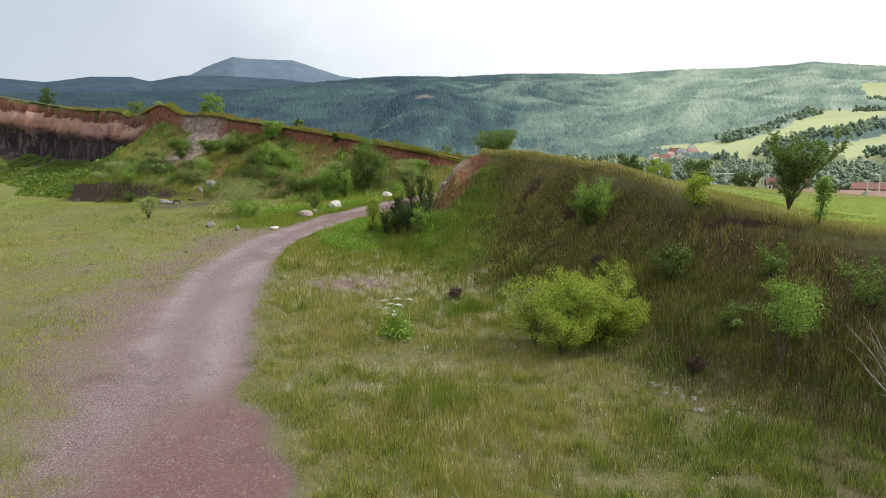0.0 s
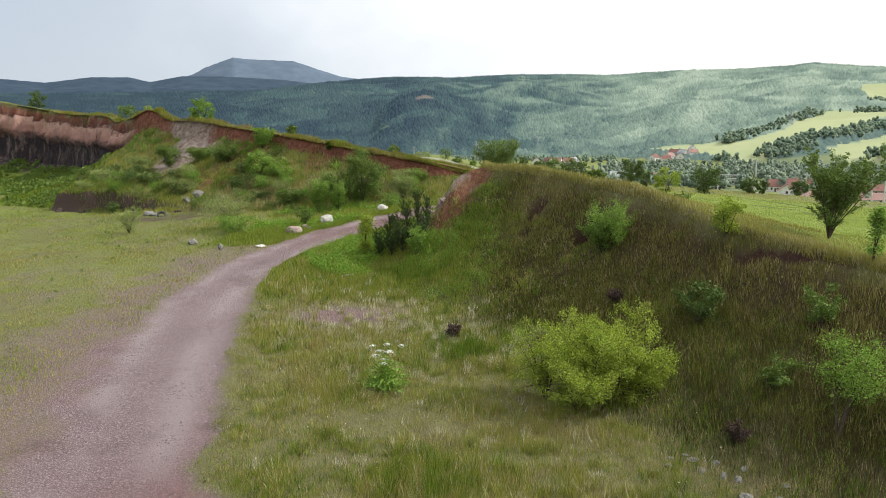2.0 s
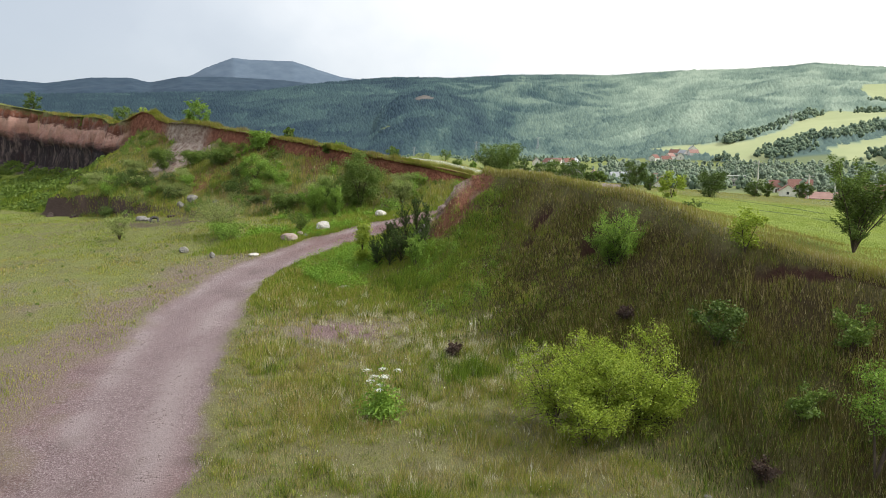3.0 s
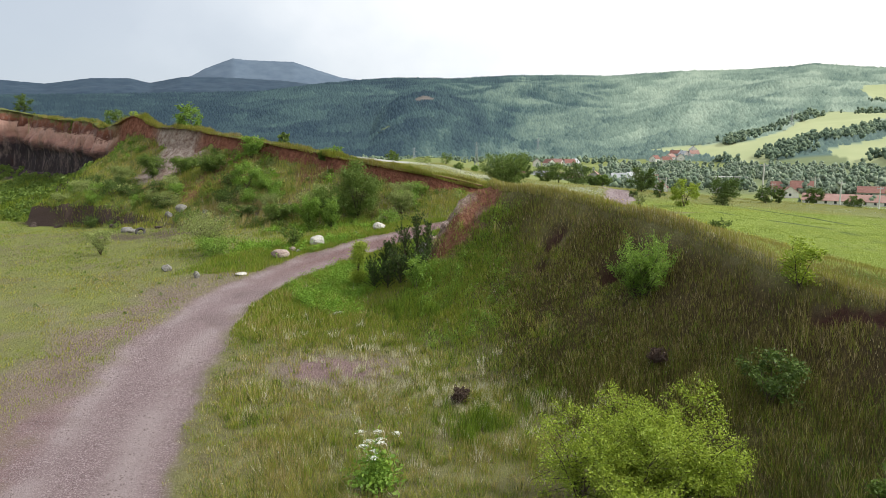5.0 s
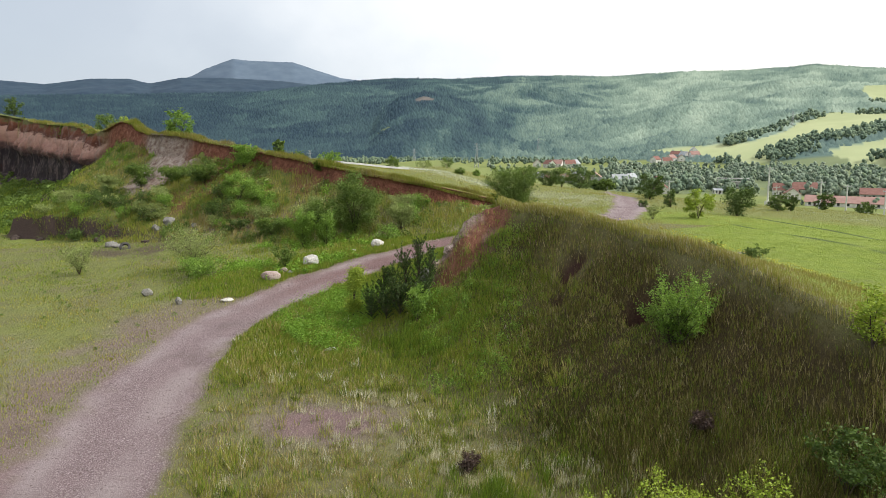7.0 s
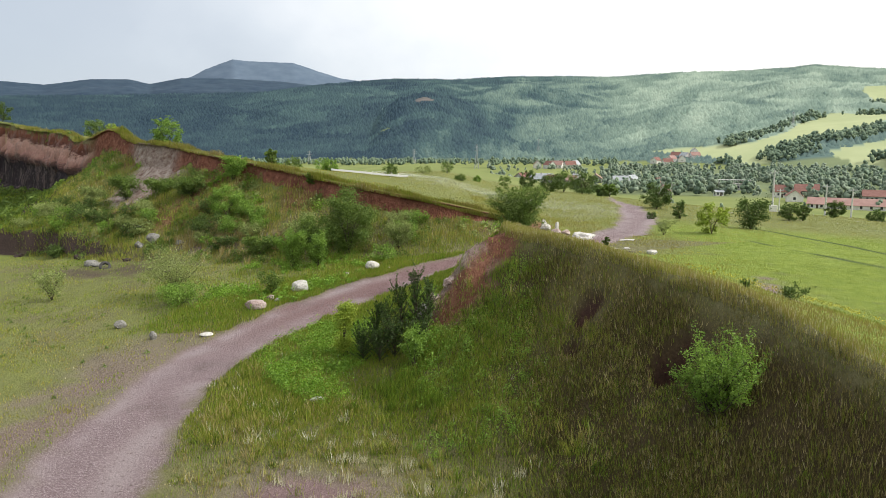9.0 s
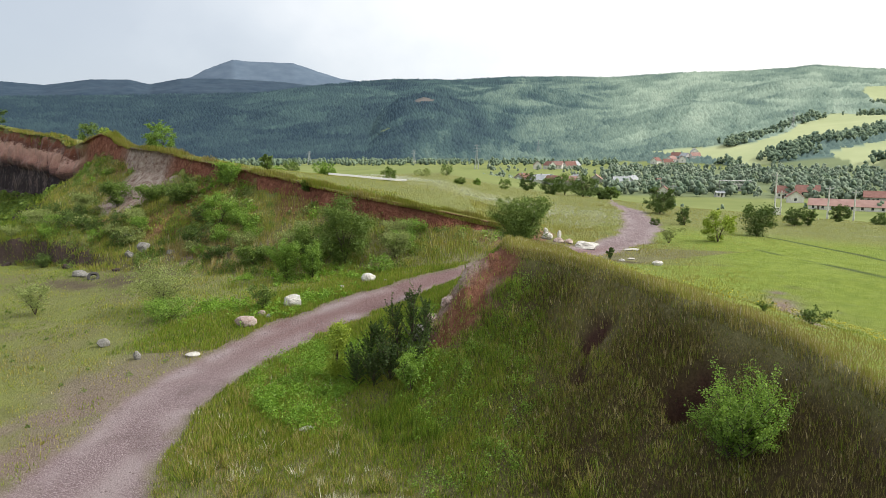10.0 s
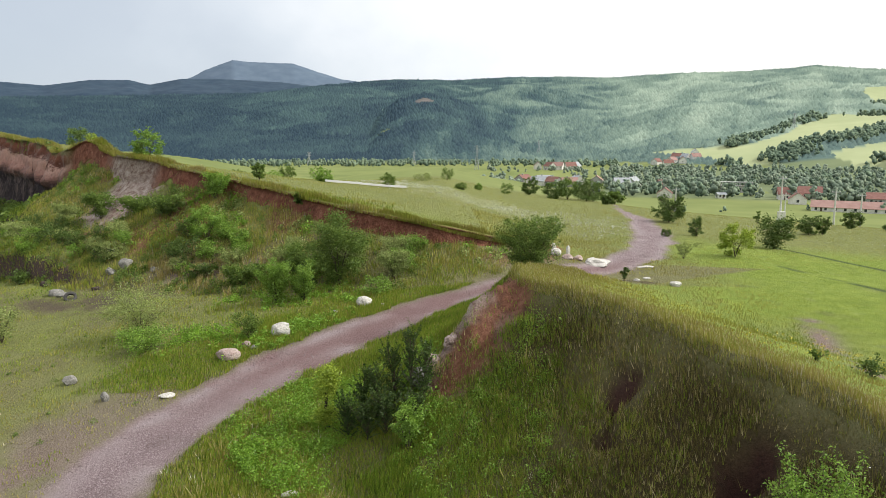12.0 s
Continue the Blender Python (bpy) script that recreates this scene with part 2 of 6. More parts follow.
M_CONCRETE = plain_material("pale_concrete", (0.50, 0.49, 0.46), (0.66, 0.65, 0.62), 1.5)
def crown_material(name, low, mid, high):
    """Far crowns: each clump has its own green."""
    m = material(name, 1.0)
    pick = m.node_tree.nodes.new("ShaderNodeNewGeometry").outputs["Random Per Island"]
    total_ = node(m, "ShaderNodeMath", [(0, pick), (1, noise_of(m, 0.05, 3))])
    half = node(m, "ShaderNodeMath", [(0, total_.outputs["Value"])])
    half.operation = "MULTIPLY"
    half.inputs[1].default_value = 0.5
    colour = stops(m, half.outputs["Value"], (0.2, low), (0.5, mid), (0.8, high))
    m.node_tree.nodes.remove(shader(m))
    leafy(m, colour, 0.2, 0.5)
    return m


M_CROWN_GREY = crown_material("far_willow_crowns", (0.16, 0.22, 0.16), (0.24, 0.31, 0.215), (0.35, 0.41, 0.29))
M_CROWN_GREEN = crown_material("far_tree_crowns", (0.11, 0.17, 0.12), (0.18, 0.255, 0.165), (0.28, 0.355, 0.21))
M_PLASTIC = plain_material("white_sheeting", (0.34, 0.34, 0.32), (0.46, 0.46, 0.44), 0.8, 0.6)
# air haze is painted into the far ranges as blue base colours
M_MOUNTAIN = plain_material("far_woods_haze_blue", (0.020, 0.042, 0.074), (0.042, 0.072, 0.104), 0.016, 1.0, (1, 1, 2), 0.0)
M_PEAK = plain_material("farthest_woods_haze_blue", (0.095, 0.135, 0.190), (0.13, 0.175, 0.230), 0.012, 1.0, (1, 1, 2), 0.0)
M_GRIT = stone_material("loose_grit", (0.10, 0.07, 0.07), (0.20, 0.15, 0.15), (0.38, 0.33, 0.325), 2.5)

# ---- the shape of the land ----
def ramp(a, b, x):
    """A smooth step from 0 at a to 1 at b."""
    u = np.clip((np.asarray(x, float) - a) / (b - a), 0, 1)
    return u * u * (3 - 2 * u)


def hashed(ix, iy, seed):
    """A number from 0 to 1 for each cell of a grid."""
    n = (ix.astype(np.int64) * 374761393 + iy.astype(np.int64) * 668265263 + seed * 974711) & 0x7FFFFFFF
    n = ((n ^ (n >> 13)) * 1274126177) & 0x7FFFFFFF
    return ((n ^ (n >> 16)) & 0xFFFFFF) / float(0xFFFFFF)


def value_noise(x, y, size, seed=0, octaves=3):
    """Noise round 0, about -1 to 1, with lumps of that size."""
    total, amp, norm = 0.0, 1.0, 0.0
    for o in range(octaves):
        u, v = x / size * 2**o + 17.3 * o, y / size * 2**o - 9.1 * o
        iu, iv = np.floor(u), np.floor(v)
        fu, fv = u - iu, v - iv
        fu, fv = fu * fu * (3 - 2 * fu), fv * fv * (3 - 2 * fv)
        a, b = hashed(iu, iv, seed + o), hashed(iu + 1, iv, seed + o)
        c, d = hashed(iu, iv + 1, seed + o), hashed(iu + 1, iv + 1, seed + o)
        total = total + amp * ((a * (1 - fu) + b * fu) * (1 - fv) + (c * (1 - fu) + d * fu) * fv - 0.5) * 2
        norm, amp = norm + amp, amp * 0.5
    return total / norm


def cells(x, y, size, seed=0):
    """Distance to the nearest of a jittered grid of points (0 to about 1), and that point's random number."""
    u, v = x / size, y / size
    iu, iv = np.floor(u), np.floor(v)
    best, tone = np.full(np.shape(u), 9.0), np.zeros(np.shape(u))
    for du in (-1, 0, 1):
        for dv in (-1, 0, 1):
            cu, cv = iu + du, iv + dv
            d = np.hypot(cu + 0.15 + 0.7 * hashed(cu, cv, seed) - u, cv + 0.15 + 0.7 * hashed(cu, cv, seed + 1) - v)
            nearer = d < best
            best = np.where(nearer, d, best)
            tone = np.where(nearer, hashed(cu, cv, seed + 2), tone)
    return best, tone


def along(x, y, line, *values):
    """The signed distance to a polyline (positive to its left) and the values, one for each corner, at the nearest place."""
    best = np.full(np.shape(x), 1e9)
    side = np.ones(np.shape(x))
    out = [np.zeros(np.shape(x)) for _ in values]
    for i in range(len(line) - 1):
        (ax, ay), (bx, by) = line[i], line[i + 1]
        ex, ey = bx - ax, by - ay
        t = np.clip(((x - ax) * ex + (y - ay) * ey) / (ex * ex + ey * ey), 0, 1)
        dx, dy = x - ax - t * ex, y - ay - t * ey
        d = np.hypot(dx, dy)
        nearer = d < best - 1e-9
        best = np.where(nearer, d, best)
        side = np.where(nearer, np.where(ex * dy - ey * dx >= 0, 1.0, -1.0), side)
        for k, value in enumerate(values):
            out[k] = np.where(nearer, value[i] + t * (value[i + 1] - value[i]), out[k])
    return (best * side, *out)


# the track's middle line, from the open quarry floor through the gap and out over the meadow, and its half width
TRACK = [(-1.5, -8), (-2.4, 3), (-4.1, 9.5), (-5.95, 13.5), (-7.3, 19.9), (-8.0, 24.7), (-7.9, 27.5), (-7.5, 29.8), (-6.4, 32.2), (-5.3, 34.1), (-4.1, 35.6),
         (-2.1, 37.6), (-0.2, 39.8), (2.0, 41.2), (4.6, 42.4), (8.0, 46.0), (11.0, 51.0), (13.7, 58.0), (17.3, 74.0), (21.0, 96.0), (27.0, 122.0)]
TRACK_HALF = [1.7, 1.7, 1.7, 1.7, 1.65, 1.45, 1.2, 1.15, 1.15, 1.2, 1.15, 1.0, 0.85, 0.85, 0.9, 1.1, 1.2, 1.25, 1.0, 0.25, 0.1]
# the quarry's back edge: crest line (the meadow is to its left), width of the slope below it, part of the drop that is a cliff
BANK = [(5.6, 50.0), (3.2, 47.0), (-0.4, 46.2), (-4.0, 46.9), (-8.0, 49.3), (-12.7, 52.1), (-19.0, 56.8), (-23.5, 61.0), (-26.0, 63.2), (-30.4, 67.4), (-37.5, 76.0), (-48.0, 87.0), (-66.0, 92.0)]
BANK_WIDE = [2.0, 3.8, 4.6, 5.2, 7.0, 8.0, 9.0, 11.0, 12.0, 10.0, 10.0, 10.0, 10.0]
BANK_CLIFF = [0.05, 0.24, 0.30, 0.22, 0.11, 0.07, 0.15, 0.085, 0.20, 0.62, 0.68, 0.68, 0.68]
# the spur's crest from its tip towards the camera (the quarry is to its right), its height and the width of its slope
SPUR = [(8.0, 41.6), (5.4, 39.8), (3.7, 37.4), (2.5, 34.6), (1.75, 32.6), (1.8, 31.2), (3.2, 29.6), (4.5, 27.4), (5.6, 25.0), (6.5, 22.0), (7.4, 19.2), (8.7, 17.2), (10.6, 15.4), (13.5, 13.0), (18.0, 8.0), (22.0, -4.0), (24.0, -40.0)]
SPUR_Z = [2.2, 2.9, 3.6, 4.15, 4.5, 4.5, 4.45, 4.3, 4.1, 3.8, 3.4, 3.0, 2.75, 2.6, 2.5, 2.5, 2.5]
SPUR_WIDE = [2.0, 3.4, 4.4, 4.7, 5.0, 5.6, 6.4, 6.2, 5.8, 5.5, 5.5, 5.5, 5.8, 6.0, 6.5, 6.5, 6.5]
SPUR_BACK = [0.15, 0.2, 0.25, 0.27, 0.28, 0.28, 0.28, 0.28, 0.27, 0.22, 0.14, 0.08, 0.08, 0.08, 0.08, 0.08, 0.08]


# a dark basalt ledge across the floor under the cliff: its front line, height
LEDGE = [(-28.6, 52.4), (-28.0, 51.6), (-26.5, 51.0), (-23.5, 50.2), (-20.8, 48.7), (-18.0, 47.0), (-14.5, 44.8), (-12.0, 43.6)]
LEDGE_HIGH = [0.2, 1.5, 1.6, 1.35, 0.7, 0.3, 0.2, 0.0]
# the rib of rock that runs down the spur's tip
RIB = [(1.8, 31.7), (1.3, 31.2), (0.48, 30.7), (-0.57, 30.0), (-0.85, 29.75)]
RIB_Z = [4.5, 4.5, 3.75, 2.45, 1.5]


def meadow_height(x, y):
    """The old surface of the hill, that falls to the right and away."""
    z = np.interp(x, [-90, -60, -48, -39, -35, -31, -25, -18.2, -15, -12, -8, -3.5, 0, 2, 7.5, 16, 34, 60, 110], [15.0, 12.0, 9.95, 8.75, 8.5, 8.05, 7.5, 6.9, 6.35, 5.9, 5.2, 4.45, 3.8, 3.3, 2.1, 1.85, 0.3, -1.6, -4.0])
    z = z - np.interp(x, [-20, 0, 20], [0.022, 0.016, 0.012]) * np.clip(y - 50, 0, 300) + 0.012 * np.clip(30 - y, 0, 60)
    z = z - 0.026 * np.clip(y - 74, 0, 60) * ramp(4, 18, x)
    # behind the crest of the bank the hill falls away
    brow = np.interp(x, [-90, -60, -48, -37, -26, -19, -13, -5], [112, 98, 91, 80, 68, 61, 56, 51])
    z = z - np.interp(x, [-90, -50, -38, -30, -20, -8, 0], [0.34, 0.32, 0.17, 0.12, 0.062, 0.018, 0.0]) * np.clip(y - brow, 0, 90)
    # a knob on the crest and a notch beside it
    z = z + 0.85 * np.exp(-(((x + 25.0) / 1.9) ** 2) - ((y - 62.4) / 2.2) ** 2) - 0.45 * np.exp(-(((x + 29.6) / 1.7) ** 2) - ((y - 67.6) / 3.5) ** 2)
    return z + 0.12 * value_noise(x, y, 9.0, 3)


def floor_height(x, y):
    """The quarry's floor, that rises towards the gap."""
    z = np.interp(y, [0, 12, 17, 20, 24, 28, 32, 36, 40, 46, 60], [-0.5, -0.3, -0.15, 0.02, 0.15, 0.5, 0.85, 1.2, 1.45, 1.65, 1.9])
    z = z + 0.07 * np.clip(x + 7, -17, 6) * ramp(24, 38, y)
    return z + 0.05 * value_noise(x, y, 5.0, 5) + 0.02 * value_noise(x, y, 1.1, 6)


def hollow_at(x, y):
    """1 in the dug hole in the spur's face."""
    return np.exp(-(((x - 4.72 + 0.2 * value_noise(x, y, 0.6, 28)) / 0.47) ** 2) - ((y - 24.05) / 0.38) ** 2)


def slips_at(x, y):
    """1 on the slips of dark red soil in the spur's face and on a dark line under its crest."""
    wob = 0.22 * value_noise(x, y, 0.6, 29)
    a = np.exp(-(((x - 3.5 + wob) / 0.42) ** 2) - ((y - 26.8 + wob) / 0.42) ** 2) + 0.8 * np.exp(-(((x - 2.95 - wob) / 0.3) ** 2) - ((y - 26.1 + wob) / 0.35) ** 2)
    b = 0.9 * np.exp(-(((along(x, y, [(8.9, 16.9), (8.0, 17.7), (7.2, 18.5)])[0] + wob) / 0.15) ** 2))
    return np.maximum(a, b)


def tip_at(x, y):
    """1 on the bare red scoria of the spur's tip, beside the rib of rock."""
    side, high = along(x, y, RIB, RIB_Z)
    ragged = 0.5 * value_noise(x, y, 0.9, 59) + 0.25 * value_noise(x, y, 0.3, 60)
    reach = np.interp(high, [1.5, 2.4, 3.7, 4.5], [0.5, 1.1, 1.5, 1.0])
    return ramp(reach + 0.5, reach - 0.3, side + ragged) * ramp(-1.0, -0.5, side) * ramp(3.0, 2.2, x) * ramp(-1.1, -0.7, x)


def near_ground(x, y):
    """Height of the land near the camera, and masks: track, bare cliff, how far the place is up a slope, spur face."""
    x, y = np.asarray(x, float), np.asarray(y, float)
    meadow, low = meadow_height(x, y), floor_height(x, y)
    # base: quarry floor that turns into the meadow past the gap
    past = ramp(-2.0, 8.0, x) * ramp(36, 47, y)
    base = low * (1 - past) + meadow * past
    # hill behind the back edge
    wob = 0.5 * value_noise(x, y, 3.2, 11) + 0.22 * value_noise(x, y, 0.9, 12)
    d, wide, part_cliff = along(x, y, BANK, BANK_WIDE, BANK_CLIFF)
    d = d * 1.0 - wob * ramp(-4, -12, x) * 0.9 - wob * 0.35
    d = np.where(y > 30, -d, -99.0)
    u = np.clip(-d / wide, 0, 1)
    steep = ramp(0.0, 1.0, np.clip(-d / (0.35 + 0.55 * ramp(0.45, 0.6, part_cliff)), 0, 1))
    fall = part_cliff * steep + (1 - part_cliff) * (1 - (1 - u) ** 1.5)
    lip = 0.25 * np.exp(-((d - 0.4) / 0.7) ** 2)
    bank = meadow + lip - (meadow - base) * fall
    # spur
    s, crest, swide, sback = along(x, y, SPUR, SPUR_Z, SPUR_WIDE, SPUR_BACK)
    s = s - 0.35 * value_noise(x, y, 2.6, 21) - 0.12 * value_noise(x, y, 0.8, 22)
    us = np.clip(-s / swide, 0, 1)
    down = 1 - (1 - us) ** 1.75
    # a dug hollow and two slips of red soil in the face
    hollow = hollow_at(x, y)
    scar = slips_at(x, y)
    down = down + 0.30 * ramp(0.15, 0.8, hollow) * ramp(0.02, 0.2, us) + 0.10 * ramp(0.3, 0.6, scar) * ramp(0.02, 0.2, us)
    back = crest - sback * np.clip(s, 0, 99) + 0.10 * value_noise(x, y, 4.0, 25)
    spur = np.where(s < 0, base + (crest - base) * (1 - down), back)
    side = s > 0
    z = np.where(side, np.maximum(spur, np.where(x > 6, meadow, base)), np.maximum(spur, base))
    z = np.maximum(z, bank)
    front, tall = along(x, y, LEDGE, LEDGE_HIGH)
    front = front + 0.30 * value_noise(x, y, 1.3, 34)
    z = z + tall * (0.85 + 0.25 * value_noise(x, y, 1.1, 35)) * ramp(-0.12, 0.22, front) * ramp(4.5, 0.8, front) * (x > -28.7)
    rib, rib_z = along(x, y, RIB, RIB_Z)
    rib = rib + 0.12 * value_noise(x, y, 0.7, 37)
    z = np.maximum(z, rib_z + 0.30 * value_noise(x, y, 0.6, 36, 4) - np.where(rib > 0, 0.75 * rib, -2.3 * rib) - 0.04)
    z = z + 0.26 * np.exp(-(((x - 0.5) / 1.8) ** 2) - ((y - 30.3) / 1.2) ** 2) * value_noise(x, y, 0.45, 27) * (s < 0.2)
    # the track lies a little lower, with two worn wheel lines
    c, half = along(x, y, TRACK, TRACK_HALF)
    ragged = ramp(-0.5, 0.5, c) * ramp(31, 24, y)
    edge = np.abs(c) - half + (0.36 + 0.55 * ragged) * value_noise(x, y, 1.7, 31) + (0.24 + 0.3 * ragged) * value_noise(x, y, 0.5, 33)
    track = 1 - ramp(-0.28 - 0.5 * ragged, 0.28 + 0.75 * ragged, edge)
    z = z - 0.05 * track
    cliff = steep * (1 - ramp(part_cliff + 0.02, part_cliff + 0.10, fall)) * (d < 0.05) * (bank > base + 0.05)
    spur_face = (s < 0) * (us < 1) * (spur > base + 0.02)
    drop = np.clip((meadow + lip - z) / np.maximum(meadow - base, 0.5), 0, 1)
    return z, track, cliff, fall * (bank > base + 0.02), spur_face * us, d, s, drop


# far land: skyline angles by bearing, in degrees; right of straight ahead is positive
SKY_RIGHT = ([-60, -14, -10, -6.6, -3.9, 0.7, 5.3, 9.9, 13.4, 18.5, 22.6, 26.4, 27.8, 29.6, 32.3, 36, 60],
             [2.0, 4.0, 4.6, 4.95, 5.15, 5.1, 5.3, 5.3, 5.15, 5.35, 5.3, 5.4, 5.55, 5.3, 5.0, 4.8, 4.0])
SKY_LEFT = ([-60, -36, -32.3, -29.6, -26.7, -24.1, -22.7, -20.5, -17.6, -13, -10, -6, 0, 10], [3.5, 4.4, 4.3, 4.15, 4.65, 4.75, 4.45, 4.95, 5.05, 4.9, 4.6, 4.0, 2.5, 0.0])
CONE = ([-40, -23, -19.7, -18.65, -16.64, -15.46, -12, -10.2, -8.4, -6.6, -3, 3], [3.0, 4.0, 5.1, 5.7, 6.5, 6.4, 6.36, 5.8, 5.25, 5.0, 4.6, 3.0])
SKY_GREEN = ([-60, -32, -26, -20.2, -16, -13.8, -10.3, -6, 0, 6], [0.0, 0.4, 1.4, 2.65, 3.5, 4.05, 4.55, 4.5, 3.5, 2.0])
SKY_DOME = ([-12, -7.0, -6.0, -5.0, -3.5, -1.6, 0.7, 3.1, 6.8, 10, 14], [-1.6, -0.3, 1.2, 2.6, 3.65, 4.05, 3.7, 2.8, 1.0, -0.7, -1.6])
VALLEY = -22.0


def far_ground(x, y):
    """Height of the land from the meadow's end to the mountains, and the part of it that is forest."""
    r, az = np.hypot(x, y), np.degrees(np.arctan2(x, y))
    drop = np.clip(np.interp(az, [-40, -10, 5, 15, 40], [0.30, 0.25, 0.2, 0.0, 0.0]), 0, 1)
    start, end = 90 + 330 * drop, 380 + 900 * drop
    z = meadow_height(x, np.minimum(y, 130)) * (1 - ramp(start, end, r)) + VALLEY * ramp(start, end, r)
    rough = value_noise(x, y, 700.0, 41) * 52 + value_noise(x, y, 240.0, 44) * 26

    def layer(sky, r0, r1, power, lumps):
        top = 8 + r1 * np.tan(np.radians(np.interp(az, *sky)))
        rise = np.clip((r - r0) / (r1 - r0), 0, 1)
        over = np.clip((r - r1) / 900, 0, 3)
        return VALLEY + (top - VALLEY) * rise**power * (1 - 0.3 * over**2) + rough * lumps * 4 * rise * (1 - rise)
    z = np.where(r > 900, np.maximum(z, layer(SKY_RIGHT, np.interp(az, [-20, 0, 10, 40], [1250, 1150, 1150, 700]), 3000, 1.05, 1.0)), z)
    right = z + 0
    z = np.where(r > 900, np.maximum(z, layer(SKY_GREEN, 1350, 2400, 1.0, 0.7)), z)
    green = z > right + 2
    # a rounded wooded hill that stands out in front
    before = z + 0
    z = np.where((r > 1100) & (az > -12) & (az < 14), np.maximum(z, layer(SKY_DOME, 1150, 1750, 0.9, 0.3)), z)
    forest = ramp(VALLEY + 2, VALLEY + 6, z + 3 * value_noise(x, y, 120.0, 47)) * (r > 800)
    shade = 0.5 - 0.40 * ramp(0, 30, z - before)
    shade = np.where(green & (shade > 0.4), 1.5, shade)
    return z, forest, shade


def ridge(x, y, sky, r0, r1, power, seed):
    """Height of a far mountain range whose skyline is given by bearing."""
    r, az = np.hypot(x, y), np.degrees(np.arctan2(x, y))
    top = 8 + r1 * np.tan(np.radians(np.interp(az, *sky)))
    rise = np.clip((r - r0) / (r1 - r0), 0, 1)
    over = np.clip((r - r1) / 900, 0, 3)
    lumps = (value_noise(x, y, 520.0, seed) * 45 + value_noise(x, y, 180.0, seed + 3) * 14) * 4 * rise * (1 - rise)
    return VALLEY - 6 + (top - VALLEY + 6) * rise**power * (1 - 0.3 * over**2) + lumps

# ---- the land ----
CENTRE_Y = -6.0


def sheet(name, bearings, radii, heights, closed=False):
    """A sheet of ground on rings round (0, CENTRE_Y). heights(x, y) gives z and a dict of masks."""
    az, r = np.meshgrid(np.radians(bearings), radii)
    x, y = r * np.sin(az), r * np.cos(az) + CENTRE_Y
    z, masks = heights(x, y)
    nr, na = x.shape
    i = np.arange(nr * na).reshape(nr, na)
    right = np.roll(i, -1, 1) if closed else i[:, 1:]
    here = i if closed else i[:, :-1]
    faces = np.stack([here[:-1], right[:-1], right[1:], here[1:]], -1).reshape(-1, 4)[:, ::-1]
    mesh = bpy.data.meshes.new(name)
    quick_mesh(mesh, np.stack([x, y, z], -1).reshape(-1, 3), faces)
    for key, value in masks.items():
        mesh.attributes.new(key, "FLOAT", "POINT").data.foreach_set("value", np.asarray(value, np.float32).ravel())
    mesh.polygons.foreach_set("use_smooth", np.ones(len(mesh.polygons), bool))
    return new(name, mesh)


def quick_mesh(mesh, points, faces):
    """Fill a mesh from arrays; all faces have the same number of corners."""
    points, faces = np.asarray(points, np.float32), np.asarray(faces, np.int32)
    n, k = faces.shape
    mesh.vertices.add(len(points))
    mesh.vertices.foreach_set("co", points.ravel())
    mesh.loops.add(n * k)
    mesh.loops.foreach_set("vertex_index", faces.ravel())
    mesh.polygons.add(n)
    mesh.polygons.foreach_set("loop_start", np.arange(0, n * k, k, dtype=np.int32))
    mesh.update(calc_edges=True)
    return mesh


def land(x, y):
    """Height of the whole land and the masks of its surface."""
    near, track, cliff, fall, spur_u, d, s, drop = near_ground(x, y)
    far = far_ground(x, y)[0]
    r = np.hypot(x, y)
    b = ramp(95, 140, r)
    z = near * (1 - b) + far * b
    return z, track, cliff, fall, spur_u, d, s, drop


# dark edges between the strips of the meadow
FURROWS = [[(17.2, 48.2), (17.5, 47.4), (18.1, 46.1), (18.5, 44.1), (18.8, 42.3), (19.6, 36.0)], [(21.0, 57.5), (21.3, 56.2), (22.0, 53.8), (22.7, 51.6), (23.5, 49.5), (25.0, 44.0)]]


def scar_at(x, y):
    """1 in the middle of the pale washed-out scar in the bank."""
    a, b = -0.77 * (x + 19.4) + 0.64 * (y - 55.4), 0.64 * (x + 19.4) + 0.77 * (y - 55.4)
    return np.exp(-((a / 2.5) ** 4) - (b / 2.3) ** 4)


def ashes_at(x, y):
    """1 on the dark ashy ground round the tyre."""
    return np.clip(1.3 * np.exp(-(((x + 16.6) / 2.9) ** 2) - ((y - 43.4) / 1.7) ** 2) + 0.9 * value_noise(x, y, 0.9, 67) - 0.35, 0, 0.8)


def bare_at(x, y):
    """1 on the bare brownish-pink soil of the bank's lower slope."""
    return np.clip(1.2 * np.exp(-(((x + 12.2) / 2.6) ** 2) - ((y - 46.0) / 1.2) ** 2) + np.exp(-(((x + 23.6) / 1.6) ** 2) - ((y - 53.4) / 0.9) ** 2) + 0.7 * np.exp(-(((x + 7.6) / 1.6) ** 2) - ((y - 45.4) / 0.9) ** 2) + 0.5 * value_noise(x, y, 1.0, 68) - 0.2, 0, 1)


